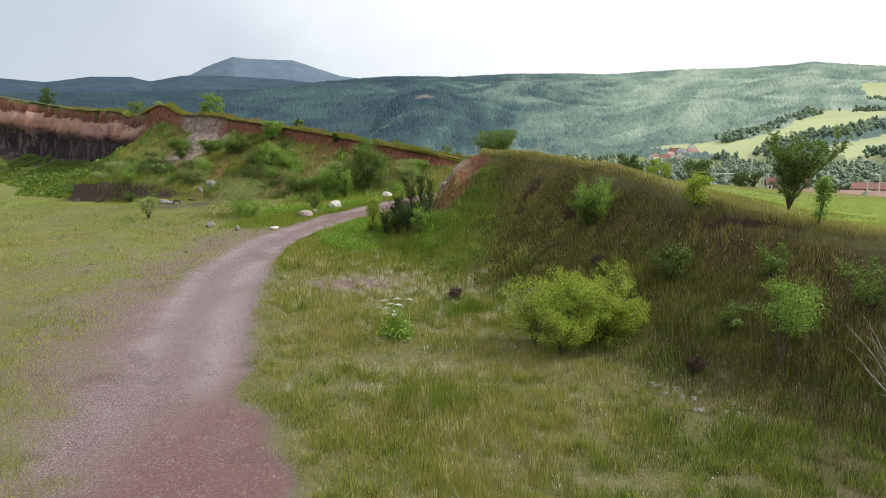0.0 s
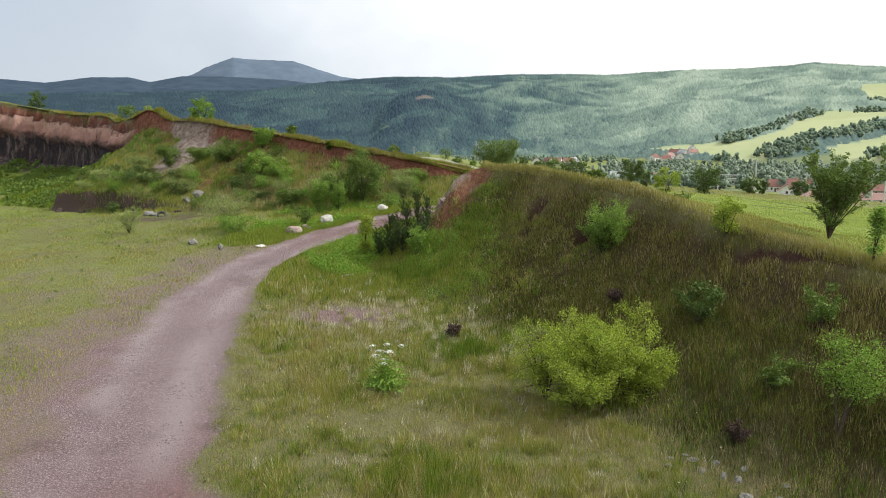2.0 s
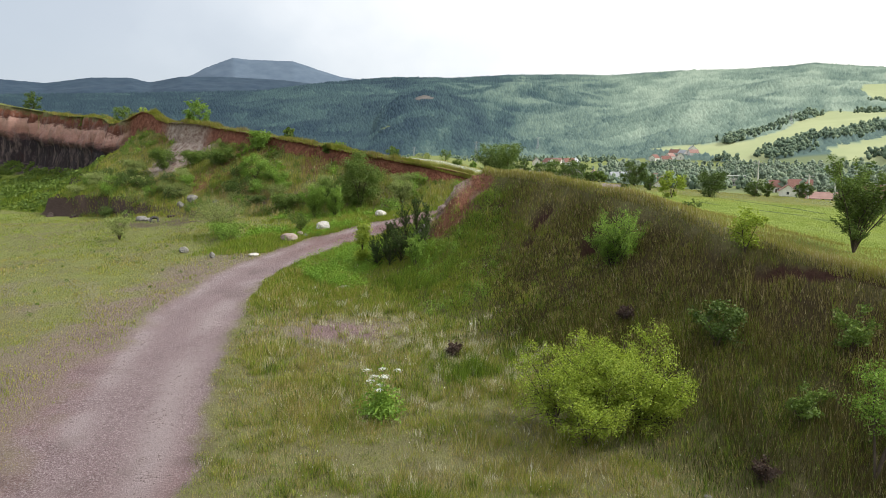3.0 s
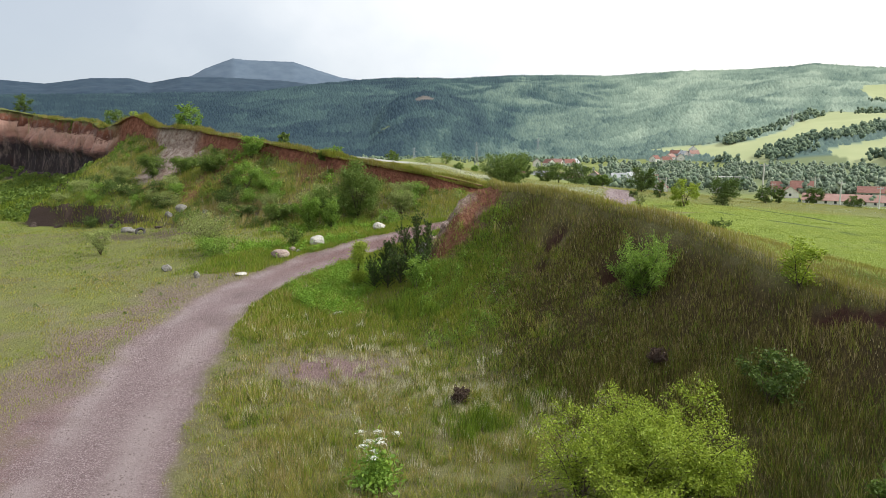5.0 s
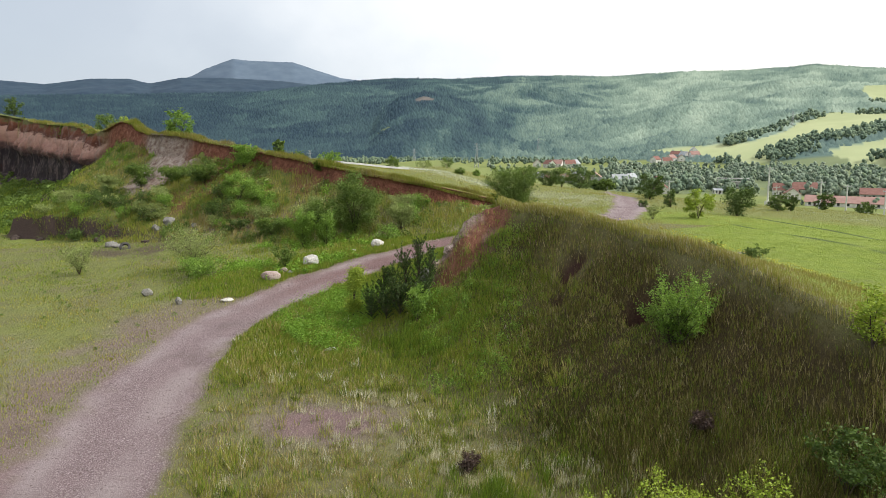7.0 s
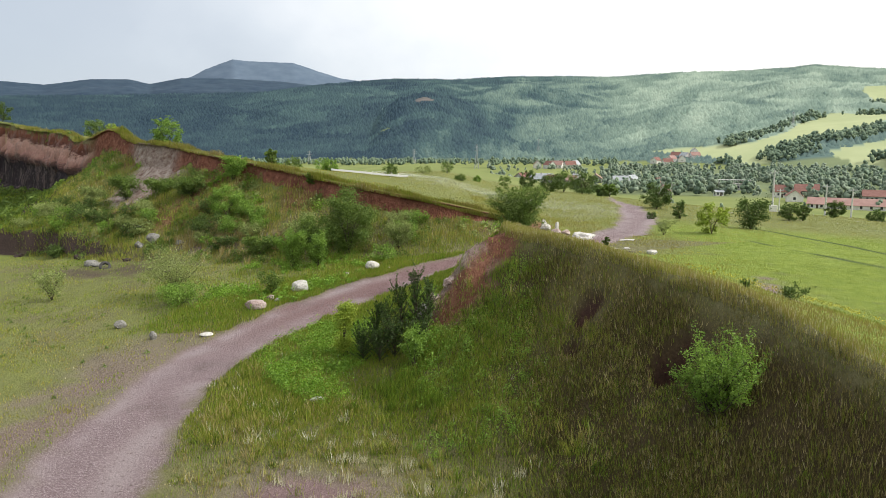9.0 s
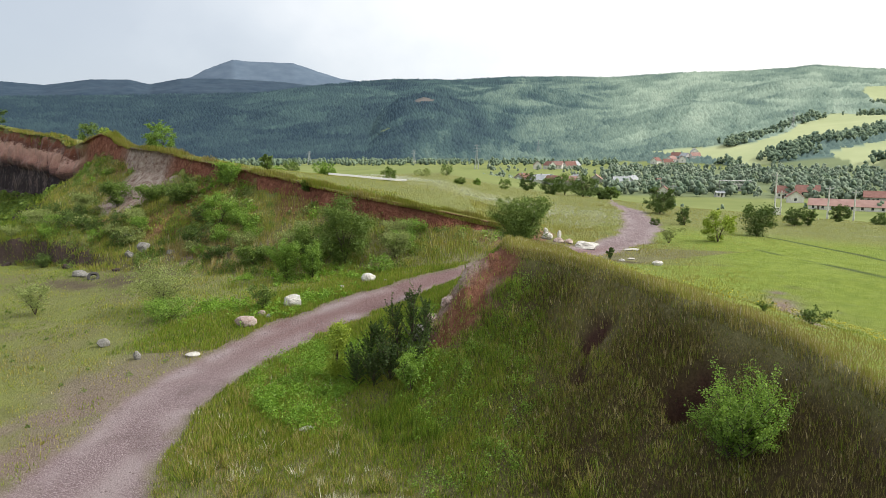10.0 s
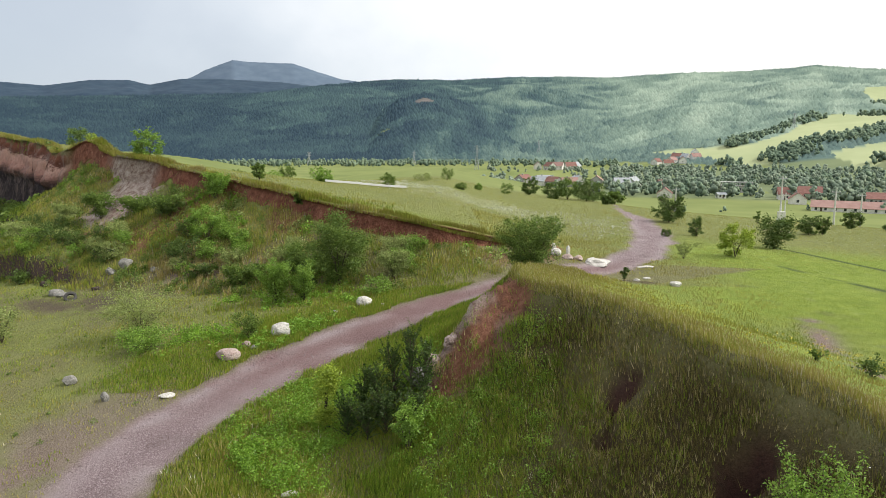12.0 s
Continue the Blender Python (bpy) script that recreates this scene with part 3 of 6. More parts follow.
def near_heights(x, y):
    z, track, cliff, fall, spur_u, d, s, drop = land(x, y)
    meadow = ((d > 0.2) | ((s > 0.2) & (x > 3)) | (y > 47)).astype(float)
    face = ramp(0.02, 0.12, spur_u)
    ashy = scar_at(x, y) * 1.8
    tip = 0.85 * tip_at(x, y) * (s < 0.25)
    side, _ = along(x, y, RIB, RIB_Z)
    rim = ramp(-0.9, -0.3, side) * ramp(0.45, 0.05, side + 0.45 * value_noise(x, y, 0.5, 58)) * ramp(1.3, 0.6, x) * ramp(-0.75, -0.55, x) * ramp(-0.9, -0.3, value_noise(x, y, 0.25, 56))
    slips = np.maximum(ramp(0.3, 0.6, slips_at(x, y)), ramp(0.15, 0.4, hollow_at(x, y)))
    bank_red = ramp(-0.05, 0.25, value_noise(x, y, 2.6, 53)) * ramp(0.05, 0.15, fall) * ramp(0.95, 0.7, fall) * ramp(-27, -24, x) * 0.7
    gravelly = ramp(0.1, 0.5, value_noise(x, y, 2.6, 54) + 0.75 * np.exp(-((along(x, y, TRACK)[0] - 2.4) / 1.6) ** 2) + 0.35 * value_noise(x, y, 0.7, 64) - 0.12) * (along(x, y, TRACK)[0] > 1.0) * ramp(36, 28, y) * (fall < 0.02) * (0.34 + 0.36 * np.exp(-((along(x, y, TRACK)[0] - 2.2) / 1.6) ** 2))
    gravelly = np.maximum(gravelly, 0.95 * np.clip(1.5 * np.exp(-(((x + 2.9) / 1.8) ** 2) - ((y - 22.8) / 1.15) ** 2) + 0.4 * value_noise(x, y, 0.6, 63) - 0.15, 0, 1))
    front, tall = along(x, y, LEDGE, LEDGE_HIGH)
    ledge = ramp(-0.5, -0.2, front) * ramp(0.9, 0.35, front) * ramp(0.15, 0.5, tall)
    ashes = np.maximum(ashes_at(x, y), ledge)
    gravelly = np.maximum(gravelly, 0.9 * np.exp(-(along(x, y, [(12.6, 36.5), (11.3, 33.4), (9.8, 29.8), (9.0, 27.3)])[0] / 0.45) ** 2) * ramp(-0.3, 0.3, value_noise(x, y, 0.9, 69)))
    gravelly = np.maximum(gravelly, 0.8 * bare_at(x, y) * (fall > 0.05))
    far_left = ramp(-26.5, -28.5, x) * (fall > 0)
    masks = {
        "track": np.clip(np.maximum(track * 1.05, gravelly), 0, 1),
        "redness": np.clip(np.exp(-(((x + 3.4) / 2.3) ** 2) - ((y - 8.5) / 6.5) ** 2) * 1.5 + ramp(29, 35, y) * 0.75 * ramp(50, 44, y), 0, 1) * track + 0.55 * gravelly,
        "scoria": np.clip(np.maximum(np.maximum(cliff * (1 - far_left) * ramp(-0.15, 0.25, value_noise(x, y, 2.4, 52) + 0.5 * ramp(-6, -2, x)), tip), bank_red), 0, 1),
        "soil_shade": np.clip(slips * (spur_u > 0.01), 0, 1),
        "ashes": np.clip(ashes, 0, 1),
        "wheel": np.exp(-((np.abs(along(x, y, TRACK)[0] + 0.25 * value_noise(x, y, 3.0, 51)) - 0.80) / 0.42) ** 2) * ramp(-0.4, 0.3, value_noise(x, y, 1.4, 57)) * track * ramp(10, 16, y),
        "drop": drop,
        "far_left": far_left,
        "ash": np.clip(np.maximum(np.maximum(ashy * (fall > 0.1), rim), 0.6 * tip * ramp(0.0, 0.5, value_noise(x, y, 0.5, 50))), 0, 1),
        # dead grass and painted shade over the spur's face and its foot
        "litter_shade": np.maximum(0.7 * ramp(3.5, 6.5, x) * ramp(17, 14, y) * (s < -1.0), face * ramp(1.0, 0.6, spur_u)) * (0.25 + 0.7 * np.maximum(ramp(25, 18, y), ramp(0.4, 2.6, x)) * ramp(-0.6, 0.2, value_noise(x, y, 3.0, 65))),
        "furrow": np.maximum(np.exp(-(along(x, y, FURROWS[0])[0] / 0.28) ** 2), np.exp(-(along(x, y, FURROWS[1])[0] / 0.32) ** 2)) * ramp(-0.6, 0.1, value_noise(x, y, 2.5, 66)),
        "lush": np.clip(meadow * (0.35 + 0.65 * ramp(9, 15, x) * ramp(62, 52, y) + 0.5 * (s > 0.1) * ramp(8, 4, s) * (y < 42)) + 0.33 * (fall < 0.05) * ramp(1.5, 4.0, along(x, y, TRACK)[0]) * ramp(17, 27, y) * (y < 52) * ramp(-0.7, 0.3, value_noise(x, y, 2.2, 55)) + 0.7 * ramp(-25, -29, x) * (fall > 0.02), 0, 1),
    }
    return z, masks


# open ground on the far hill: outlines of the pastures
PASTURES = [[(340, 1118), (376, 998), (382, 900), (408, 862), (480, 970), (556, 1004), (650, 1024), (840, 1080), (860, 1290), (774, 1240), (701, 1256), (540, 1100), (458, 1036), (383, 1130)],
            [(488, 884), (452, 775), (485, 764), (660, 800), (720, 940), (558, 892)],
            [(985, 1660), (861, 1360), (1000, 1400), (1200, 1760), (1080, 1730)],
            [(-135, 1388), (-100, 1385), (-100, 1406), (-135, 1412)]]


def within(x, y, outline):
    """True inside a closed outline."""
    inside = np.zeros(np.shape(x), bool)
    for (ax, ay), (bx, by) in zip(outline, outline[1:] + outline[:1]):
        if ay != by:
            inside ^= ((ay > y) != (by > y)) & (x < (bx - ax) * (y - ay) / (by - ay) + ax)
    return inside


def far_heights(x, y):
    z, *_ = land(x, y)
    _, forest, shade = far_ground(x, y)
    r, az = np.hypot(x, y), np.degrees(np.arctan2(x, y))
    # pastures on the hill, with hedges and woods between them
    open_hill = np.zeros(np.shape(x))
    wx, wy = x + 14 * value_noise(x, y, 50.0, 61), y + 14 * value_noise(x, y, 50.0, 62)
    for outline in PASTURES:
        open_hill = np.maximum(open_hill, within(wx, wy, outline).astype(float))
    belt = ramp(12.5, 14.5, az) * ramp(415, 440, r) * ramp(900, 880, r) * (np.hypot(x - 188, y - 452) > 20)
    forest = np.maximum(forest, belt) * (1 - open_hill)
    _, t2 = cells(x, y, 70.0, 75)
    grow = ramp(0.35, 0.65, forest)
    z = z + grow * 2.0 * ramp(950, 1300, r)
    # the tone also carries painted haze, paler towards the right
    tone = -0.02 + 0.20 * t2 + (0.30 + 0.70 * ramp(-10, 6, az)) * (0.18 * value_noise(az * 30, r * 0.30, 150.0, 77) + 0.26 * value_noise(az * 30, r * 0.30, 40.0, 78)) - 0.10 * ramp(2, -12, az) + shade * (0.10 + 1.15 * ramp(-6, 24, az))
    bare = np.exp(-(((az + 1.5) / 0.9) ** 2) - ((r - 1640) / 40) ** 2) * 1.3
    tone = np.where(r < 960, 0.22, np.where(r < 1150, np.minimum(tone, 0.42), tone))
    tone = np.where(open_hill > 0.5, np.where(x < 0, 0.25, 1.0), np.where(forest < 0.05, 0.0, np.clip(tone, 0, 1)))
    return z, {"forest": ramp(0.03, 0.15, forest) * np.where(r < 962, 0.35, 1.0), "tone": np.clip(tone, 0, 1), "bare": np.clip(bare, 0, 1)}


fan = np.concatenate([np.arange(-180, -42, 4.0), np.arange(-42, 42, 0.28), np.arange(42, 180, 4.0)])
rings = np.concatenate([np.arange(0.5, 12, 0.5), np.arange(12, 56, 0.175), np.arange(56, 104, 0.3), np.arange(104, 141, 1.2)])
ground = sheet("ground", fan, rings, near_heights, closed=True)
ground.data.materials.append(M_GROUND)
tagged(ground, "grassy quarry floor, scoria banks and meadow with a gravel track", "ground", kind="structure")
fan_far = np.concatenate([np.arange(-180, -38, 4.0), np.arange(-38, 38, 0.2), np.arange(38, 180, 4.0)])
rings_far = np.concatenate([np.arange(140, 400, 8.0), np.arange(400, 1000, 20.0), np.arange(1000, 3060, 22.0), np.arange(3060, 4760, 34.0)])
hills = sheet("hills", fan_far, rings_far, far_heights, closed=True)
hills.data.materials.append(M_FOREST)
tagged(hills, "wooded hills and pastures beyond a wide valley", "hills", kind="structure")


def range_heights(sky, r0, r1, power, seed):
    def heights(x, y):
        c, t = cells(x, y, 26.0, seed)
        return ridge(x, y, sky, r0, r1, power, seed) + 4 * (1 - np.clip(c, 0, 1) ** 2), {}
    return heights


def hill_woods():
    """The far woods, tree by tree: rounded crowns on the hills, each with its own tone of the hazed green."""
    rng = np.random.default_rng(17)
    az, r, gap = [], [], []
    at = 985.0
    while at < 3060:
        wide = 2.1 + at / 820
        n = int(np.radians(74) * at / (1.55 * wide))
        az.append(np.radians(-37 + 74 * (np.arange(n) + rng.random(n)) / n))
        r.append(at + 2.6 * wide * rng.random(n))
        gap.append(wide * (0.75 + 0.6 * rng.random(n)))
        at += 2.6 * wide
    az, r, gap = np.concatenate(az), np.concatenate(r), np.concatenate(gap)
    x, y = r * np.sin(az), r * np.cos(az) + CENTRE_Y
    z, masks = far_heights(x, y)
    keep = (masks["forest"] > 0.6) & (masks["bare"] < 0.3 + 0.5 * rng.random(len(x)))
    x, y, z, gap, tone = x[keep], y[keep], z[keep], gap[keep], masks["tone"][keep]
    n = len(x)
    high = gap * (0.75 + 0.6 * rng.random(n))
    ring = np.arange(4) * np.pi / 2
    shape = np.array([(0.0, 0.0, 1.0)] + [(1.25 * math.cos(a), 1.25 * math.sin(a), -0.25) for a in ring])
    shape = shape[None] * (0.75 + 0.5 * rng.random((n, 5, 1)))
    points = shape * np.stack([gap, gap, high], -1)[:, None] + np.stack([x, y, z], -1)[:, None]
    tri = [(0, 1 + k, 1 + (k + 1) % 4) for k in range(4)]
    mesh = bpy.data.meshes.new("hill_woods")
    quick_mesh(mesh, points.reshape(-1, 3), (np.arange(n)[:, None, None] * 5 + np.array(tri)[None]).reshape(-1, 3))
    mesh.polygons.foreach_set("use_smooth", np.ones(len(mesh.polygons), bool))
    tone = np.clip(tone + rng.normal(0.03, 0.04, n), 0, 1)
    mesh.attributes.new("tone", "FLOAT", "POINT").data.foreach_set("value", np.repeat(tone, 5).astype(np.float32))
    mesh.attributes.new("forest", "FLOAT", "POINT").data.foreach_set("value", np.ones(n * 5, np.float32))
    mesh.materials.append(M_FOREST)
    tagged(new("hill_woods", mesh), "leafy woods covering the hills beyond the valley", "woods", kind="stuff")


hill_woods()
fan_range = np.arange(-50, 12, 0.2)
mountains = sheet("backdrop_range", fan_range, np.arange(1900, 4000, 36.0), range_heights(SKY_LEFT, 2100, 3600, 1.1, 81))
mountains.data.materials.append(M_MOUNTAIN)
tagged(mountains, "dark blue-green wooded mountain range", "mountains", kind="structure")
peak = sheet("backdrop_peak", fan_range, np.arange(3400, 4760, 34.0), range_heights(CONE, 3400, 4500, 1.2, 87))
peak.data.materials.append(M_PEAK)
tagged(peak, "hazy blue flat-topped mountain on the skyline", "mountains", kind="structure")


# ---- bare faces under the crests ----
def face_strip(name, label, line, side, heights, first, last, step=0.16, rows=24, wobble=True):
    """An upright face of earth under a crest, with an overhanging turf lip. side: 1 if the low ground lies to the left of the line."""
    line = np.array(line, float)
    seg = np.linalg.norm(np.diff(line, axis=0), axis=1)
    at = np.concatenate([[0], np.cumsum(seg)])
    s = np.arange(at[first], at[last], step)
    px, py, high = np.interp(s, at, line[:, 0]), np.interp(s, at, line[:, 1]), np.interp(s, at, heights)
    tx, ty = np.gradient(px), np.gradient(py)
    kernel = np.ones(21) / 21
    tx, ty = (np.convolve(np.pad(q, 10, "edge"), kernel, "valid") for q in (tx, ty))
    long = np.hypot(tx, ty)
    nx, ny = -ty / long * side, tx / long * side
    if wobble:
        wob = 0.5 * value_noise(px, py, 3.2, 11) + 0.22 * value_noise(px, py, 0.9, 12)
        shift = wob * (0.35 + 0.9 * ramp(-4, -12, px))
        px, py = px + nx * shift, py + ny * shift
    top = land(px - nx * 0.35, py - ny * 0.35)[0] + 0.02
    low = floor_height(px, py)
    fall_ = np.maximum(top - low, 0.5)
    left = ramp(-26.5, -28.5, px)
    scar = np.exp(-(((px + 19.9) / 2.4) ** 4))
    reach = 0.42 + 0.16 * ramp(-5, -2, px) + 1.24 * left
    foot = land(px + nx * reach, py + ny * reach)[0]
    tall = np.maximum(top - foot, 0.25) + 0.35 + 0.3 * left
    shown = np.clip(0.80 + 0.3 * ramp(-5, -2, px) + 0.5 * value_noise(s, s * 0 + 7.0, 2.6, 414) + 0.25 * value_noise(s, s * 0 + 1.0, 0.7, 415), 0.12, 1.3) + 2 * left + 2 * scar
    points, drop, turf = [], [], []
    ragged = 0.10 * value_noise(s, s * 0 + 3.0, 0.8, 401) + 0.06 * value_noise(s, s * 0, 0.25, 402)
    for k in range(rows + 3):
        if k == 0:
            out, z, v = -0.45, top - 0.03, 0.0
        elif k == 1:
            out, z, v = 0.25 + ragged, top + 0.02, 0.0
        elif k == 2:
            out, z, v = 0.28 + ragged, top - 0.08 - 0.05 * np.abs(ragged) / 0.1, 0.03
        else:
            v = (k - 3) / (rows - 1)
            rill = value_noise(s, 1.2 * v * tall, 1.7, 404)
            butt = value_noise(s, 0.25 * v * tall, 2.6, 408, 2)
            ledge_ = value_noise(s * 0.25, 1.6 * v * tall, 1.3, 409)
            gully = value_noise(s, 0.5 * v * tall, 0.7, 416)
            out = 0.10 + (0.58 + 0.75 * left) * v + (0.20 + 0.25 * left) * rill * (0.25 + 0.75 * v) + left * (0.65 - 1.5 * np.abs(butt) + 0.35 * ledge_ + 0.45 * gully - 0.35 * ramp(0.42, 0.52, v)) * np.sin(np.pi * min(1, v + 0.1))
            z = top - 0.13 - tall * v
        out = np.broadcast_to(out, px.shape)
        points.append(np.stack([px + nx * out, py + ny * out, np.broadcast_to(z, px.shape)], -1))
        drop.append(np.clip((top - z) / fall_, 0, 1) + np.zeros_like(px))
        turf.append(np.full(len(px), 1.0) if k < 2 else ramp(-0.12, 0.12, v - shown + 0.25 * value_noise(s, s * 0 + 3.0 * v, 0.5, 413)))
    n = len(px)
    points = np.concatenate(points)
    i = np.arange((rows + 3) * n).reshape(rows + 3, n)
    faces = np.stack([i[:-1, :-1], i[:-1, 1:], i[1:, 1:], i[1:, :-1]], -1).reshape(-1, 4)
    mesh = bpy.data.meshes.new(name)
    quick_mesh(mesh, points, faces if side > 0 else faces[:, ::-1])
    left, turf, drop = np.tile(left, rows + 3), np.concatenate(turf), np.concatenate(drop)
    for key, value in {"scoria": (1 - turf) * (1 - left), "far_left": left * (1 - turf), "drop": drop, "lush": 0.55 * turf, "ash": np.clip(np.tile(scar, rows + 3) * 1.3, 0, 1) * (1 - turf)}.items():
        mesh.attributes.new(key, "FLOAT", "POINT").data.foreach_set("value", value.astype(np.float32))
    mesh.materials.append(M_GROUND)
    return tagged(new(name, mesh), label, "earth face", kind="structure")


face_strip("wall_quarry", "bare red scoria face with dark basalt under a turf edge", BANK, 1, BANK_CLIFF, 1, len(BANK) - 1)

# ---- tools for things ----
def part(name, mesh, mat, parent, label=""):
    """A mesh (or bmesh) as one object under a thing or under a part."""
    if isinstance(mesh, bmesh.types.BMesh):
        bm, mesh = mesh, bpy.data.meshes.new(name)
        bm.to_mesh(mesh)
        bm.free()
    ob = new(name, mesh)
    mesh.materials.append(mat)
    ob.parent = parent
    if label:
        ob["label"] = label
    return ob


def thing(name, label, category, m=None, group="", kind=""):
    """An Empty at the base of a thing, for its parts."""
    ob = new(name)
    ob.empty_display_size = 0.1
    ob.matrix_world = m if m is not None else Matrix()
    return tagged(ob, label, category, group, kind)


def land_z(x, y):
    return float(land(np.array([float(x)]), np.array([float(y)]))[0][0])


def standing(x, y, turn=0.0, sink=0.05):
    """A pose on the ground."""
    return pose(x, y, land_z(x, y) - sink, 0, 0, turn)


def tubes(mesh, lines, sides=5):
    """Tapered round limbs. lines: arrays of rows (x, y, z, radius)."""
    points, faces, at = [], [], 0
    ring = np.linspace(0, 2 * np.pi, sides, endpoint=False)
    for line in lines:
        line = np.asarray(line, float)
        p, rad = line[:, :3], line[:, 3]
        way = np.gradient(p, axis=0)
        way /= np.linalg.norm(way, axis=1, keepdims=True) + 1e-9
        ref = np.where(np.abs(way[:, 2:3]) > 0.9, [[1.0, 0, 0]], [[0, 0, 1.0]])
        u = np.cross(way, ref)
        u /= np.linalg.norm(u, axis=1, keepdims=True) + 1e-9
        v = np.cross(way, u)
        circle = p[:, None] + rad[:, None, None] * (np.cos(ring)[None, :, None] * u[:, None] + np.sin(ring)[None, :, None] * v[:, None])
        n = len(line)
        points.append(circle.reshape(-1, 3))
        i = np.arange(n * sides).reshape(n, sides) + at
        j = np.roll(i, -1, 1)
        faces.append(np.stack([i[:-1], j[:-1], j[1:], i[1:]], -1).reshape(-1, 4))
        at += n * sides
    quick_mesh(mesh, np.concatenate(points), np.concatenate(faces))
    mesh.polygons.foreach_set("use_smooth", np.ones(len(mesh.polygons), bool))
    return mesh


def leaves(mesh, at, size, rng, long=1.7, flat=0.5):
    """Small pointed leaves, each a kite of two triangles folded along its rib, at the given places."""
    n = len(at)
    size = (size * (0.6 + 0.8 * rng.random(n)))[:, None]
    way = rng.normal(size=(n, 3))
    way[:, 2] *= flat
    way /= np.linalg.norm(way, axis=1, keepdims=True)
    other = rng.normal(size=(n, 3))
    other[:, 2] *= 0.6
    cross = np.cross(way, other)
    cross /= np.linalg.norm(cross, axis=1, keepdims=True) + 1e-9
    up = np.cross(cross, way)
    a = at - way * size * long * 0.5
    b = at + cross * size * 0.45 + up * size * 0.12
    c = at + way * size * long * 0.5
    d = at - cross * size * 0.45 + up * size * 0.12
    points = np.stack([a, b, c, d], 1).reshape(-1, 3)
    i = np.arange(n)[:, None] * 4
    quick_mesh(mesh, points, np.concatenate([i + [0, 1, 2], i + [0, 2, 3]]).reshape(-1, 3))
    return mesh


def grow(rng, height, width, stems, twigs, lean=(0, 0), bare=0.25, bushy=1.0, column=False, sweep=0.0):
    """Limbs of a shrub: lines for tubes, and places along the twigs for leaves."""
    lines, twig_points = [], []
    for s in range(stems):
        a = 2 * np.pi * (s + rng.random() * 0.8) / stems
        reach = (0.12 if column else 0.5) * width * (0.35 + 0.75 * rng.random()) if stems > 1 else 0.1 * width
        top = height * (0.68 + 0.30 * rng.random())
        n = 7
        t = np.linspace(0, 1, n)
        x = np.cos(a) * reach * t**1.25 + lean[0] * t**1.5 + rng.normal(0, 0.02 * width, n) * t
        y = np.sin(a) * reach * t**1.25 + lean[1] * t**1.5 + rng.normal(0, 0.02 * width, n) * t
        z = top * t**0.92
        rad = (0.010 + 0.014 * height) * (1 - 0.85 * t) / max(1, stems) ** 0.35
        stem = np.stack([x, y, z, rad], -1)
        lines.append(stem)
        for k in range(twigs):
            u = bare + (1 - bare) * rng.random() ** 0.8
            at = np.array([np.interp(u, t, stem[:, i]) for i in range(4)])
            b = rng.random() * 2 * np.pi
            length = width * (0.22 if column else 0.34) * (1.15 - 0.65 * u) * (0.5 + 0.8 * rng.random()) * bushy
            rise = rng.normal(0.35, 0.35) + 0.5 * u + sweep
            m = 5
            w = np.linspace(0, 1, m)
            px = at[0] + np.cos(b) * length * w
            py = at[1] + np.sin(b) * length * w
            pz = at[2] + rise * length * w - 0.25 * length * w**2 * (1 - u)
            pz = np.clip(pz, 0.03 * height, height * (1.02 + 0.3 * sweep))
            lines.append(np.stack([px, py, pz, at[3] * 0.5 * (1 - 0.8 * w) + 0.0015], -1))
            twig_points.append(np.stack([px, py, pz], -1))
    return lines, twig_points


def shrub(label, x, y, height, width, mat, count, leaf=0.05, stems=6, twigs=9, seed=1, lean=(0, 0), bare=0.22, spread=0.055, category="shrub", name="shrub",
          bark=None, bushy=1.0, column=False, group="", long=1.7, sink=0.05, lobes=(), dense=False, sweep=0.0):
    """A shrub or small tree: one mesh of limbs and one crown of many small single leaves."""
    leaf, count = (leaf * 0.74, int(count * 1.6)) if y < 48 else (leaf * 0.85, int(count * 1.15))
    rng = np.random.default_rng(seed)
    lines, points = grow(rng, height, width, stems, twigs, lean, bare, bushy, column, sweep)
    for dx, dy, h, w in lobes:
        more, tips = grow(rng, h, w, stems, twigs, lean, bare, bushy, column, sweep)
        pull = np.array([dx, dy, 0])
        lines += [line + np.append(pull, 0) for line in more]
        points += [tip + pull for tip in tips]
    if dense:
        # a closed bush: clumps of twigs all through a rounded, uneven mass
        way = rng.normal(size=(46, 3))
        way /= np.linalg.norm(way, axis=1, keepdims=True)
        far = (0.35 + 0.65 * rng.random((46, 1)) ** 0.5) * (0.8 + 0.35 * rng.random((46, 1)))
        hub = way * far * [width * 0.42, width * 0.42, height * 0.44] + [lean[0] * 0.6, lean[1] * 0.6, height * 0.52]
        points = [c + np.linspace(0, 1, 5)[:, None] * (w * width * 0.13 + [0, 0, 0.06 * height]) for c, w in zip(hub, way)]
    root = thing(name, label, category, standing(x, y, 0, sink), group)
    part("trunk", tubes(bpy.data.meshes.new("stems"), lines if y < 25 else [line[::2] for line in lines], 5 if y < 25 else 3), bark or M_BARK, root)
    pick = rng.integers(0, len(points), count)
    u = rng.random(count) ** 0.65 * 3.999
    i, fr = u.astype(int), (u % 1)[:, None]
    allp = np.stack(points)
    at = allp[pick, i] * (1 - fr) + allp[pick, i + 1] * fr
    at = at + rng.normal(0, 1, (count, 3)) * spread * width * np.array([1, 1, 0.8])
    at[:, 2] = np.maximum(at[:, 2], 0.04)
    part("crown", leaves(bpy.data.meshes.new("crown"), at, leaf, rng, long), mat, root)
    return root


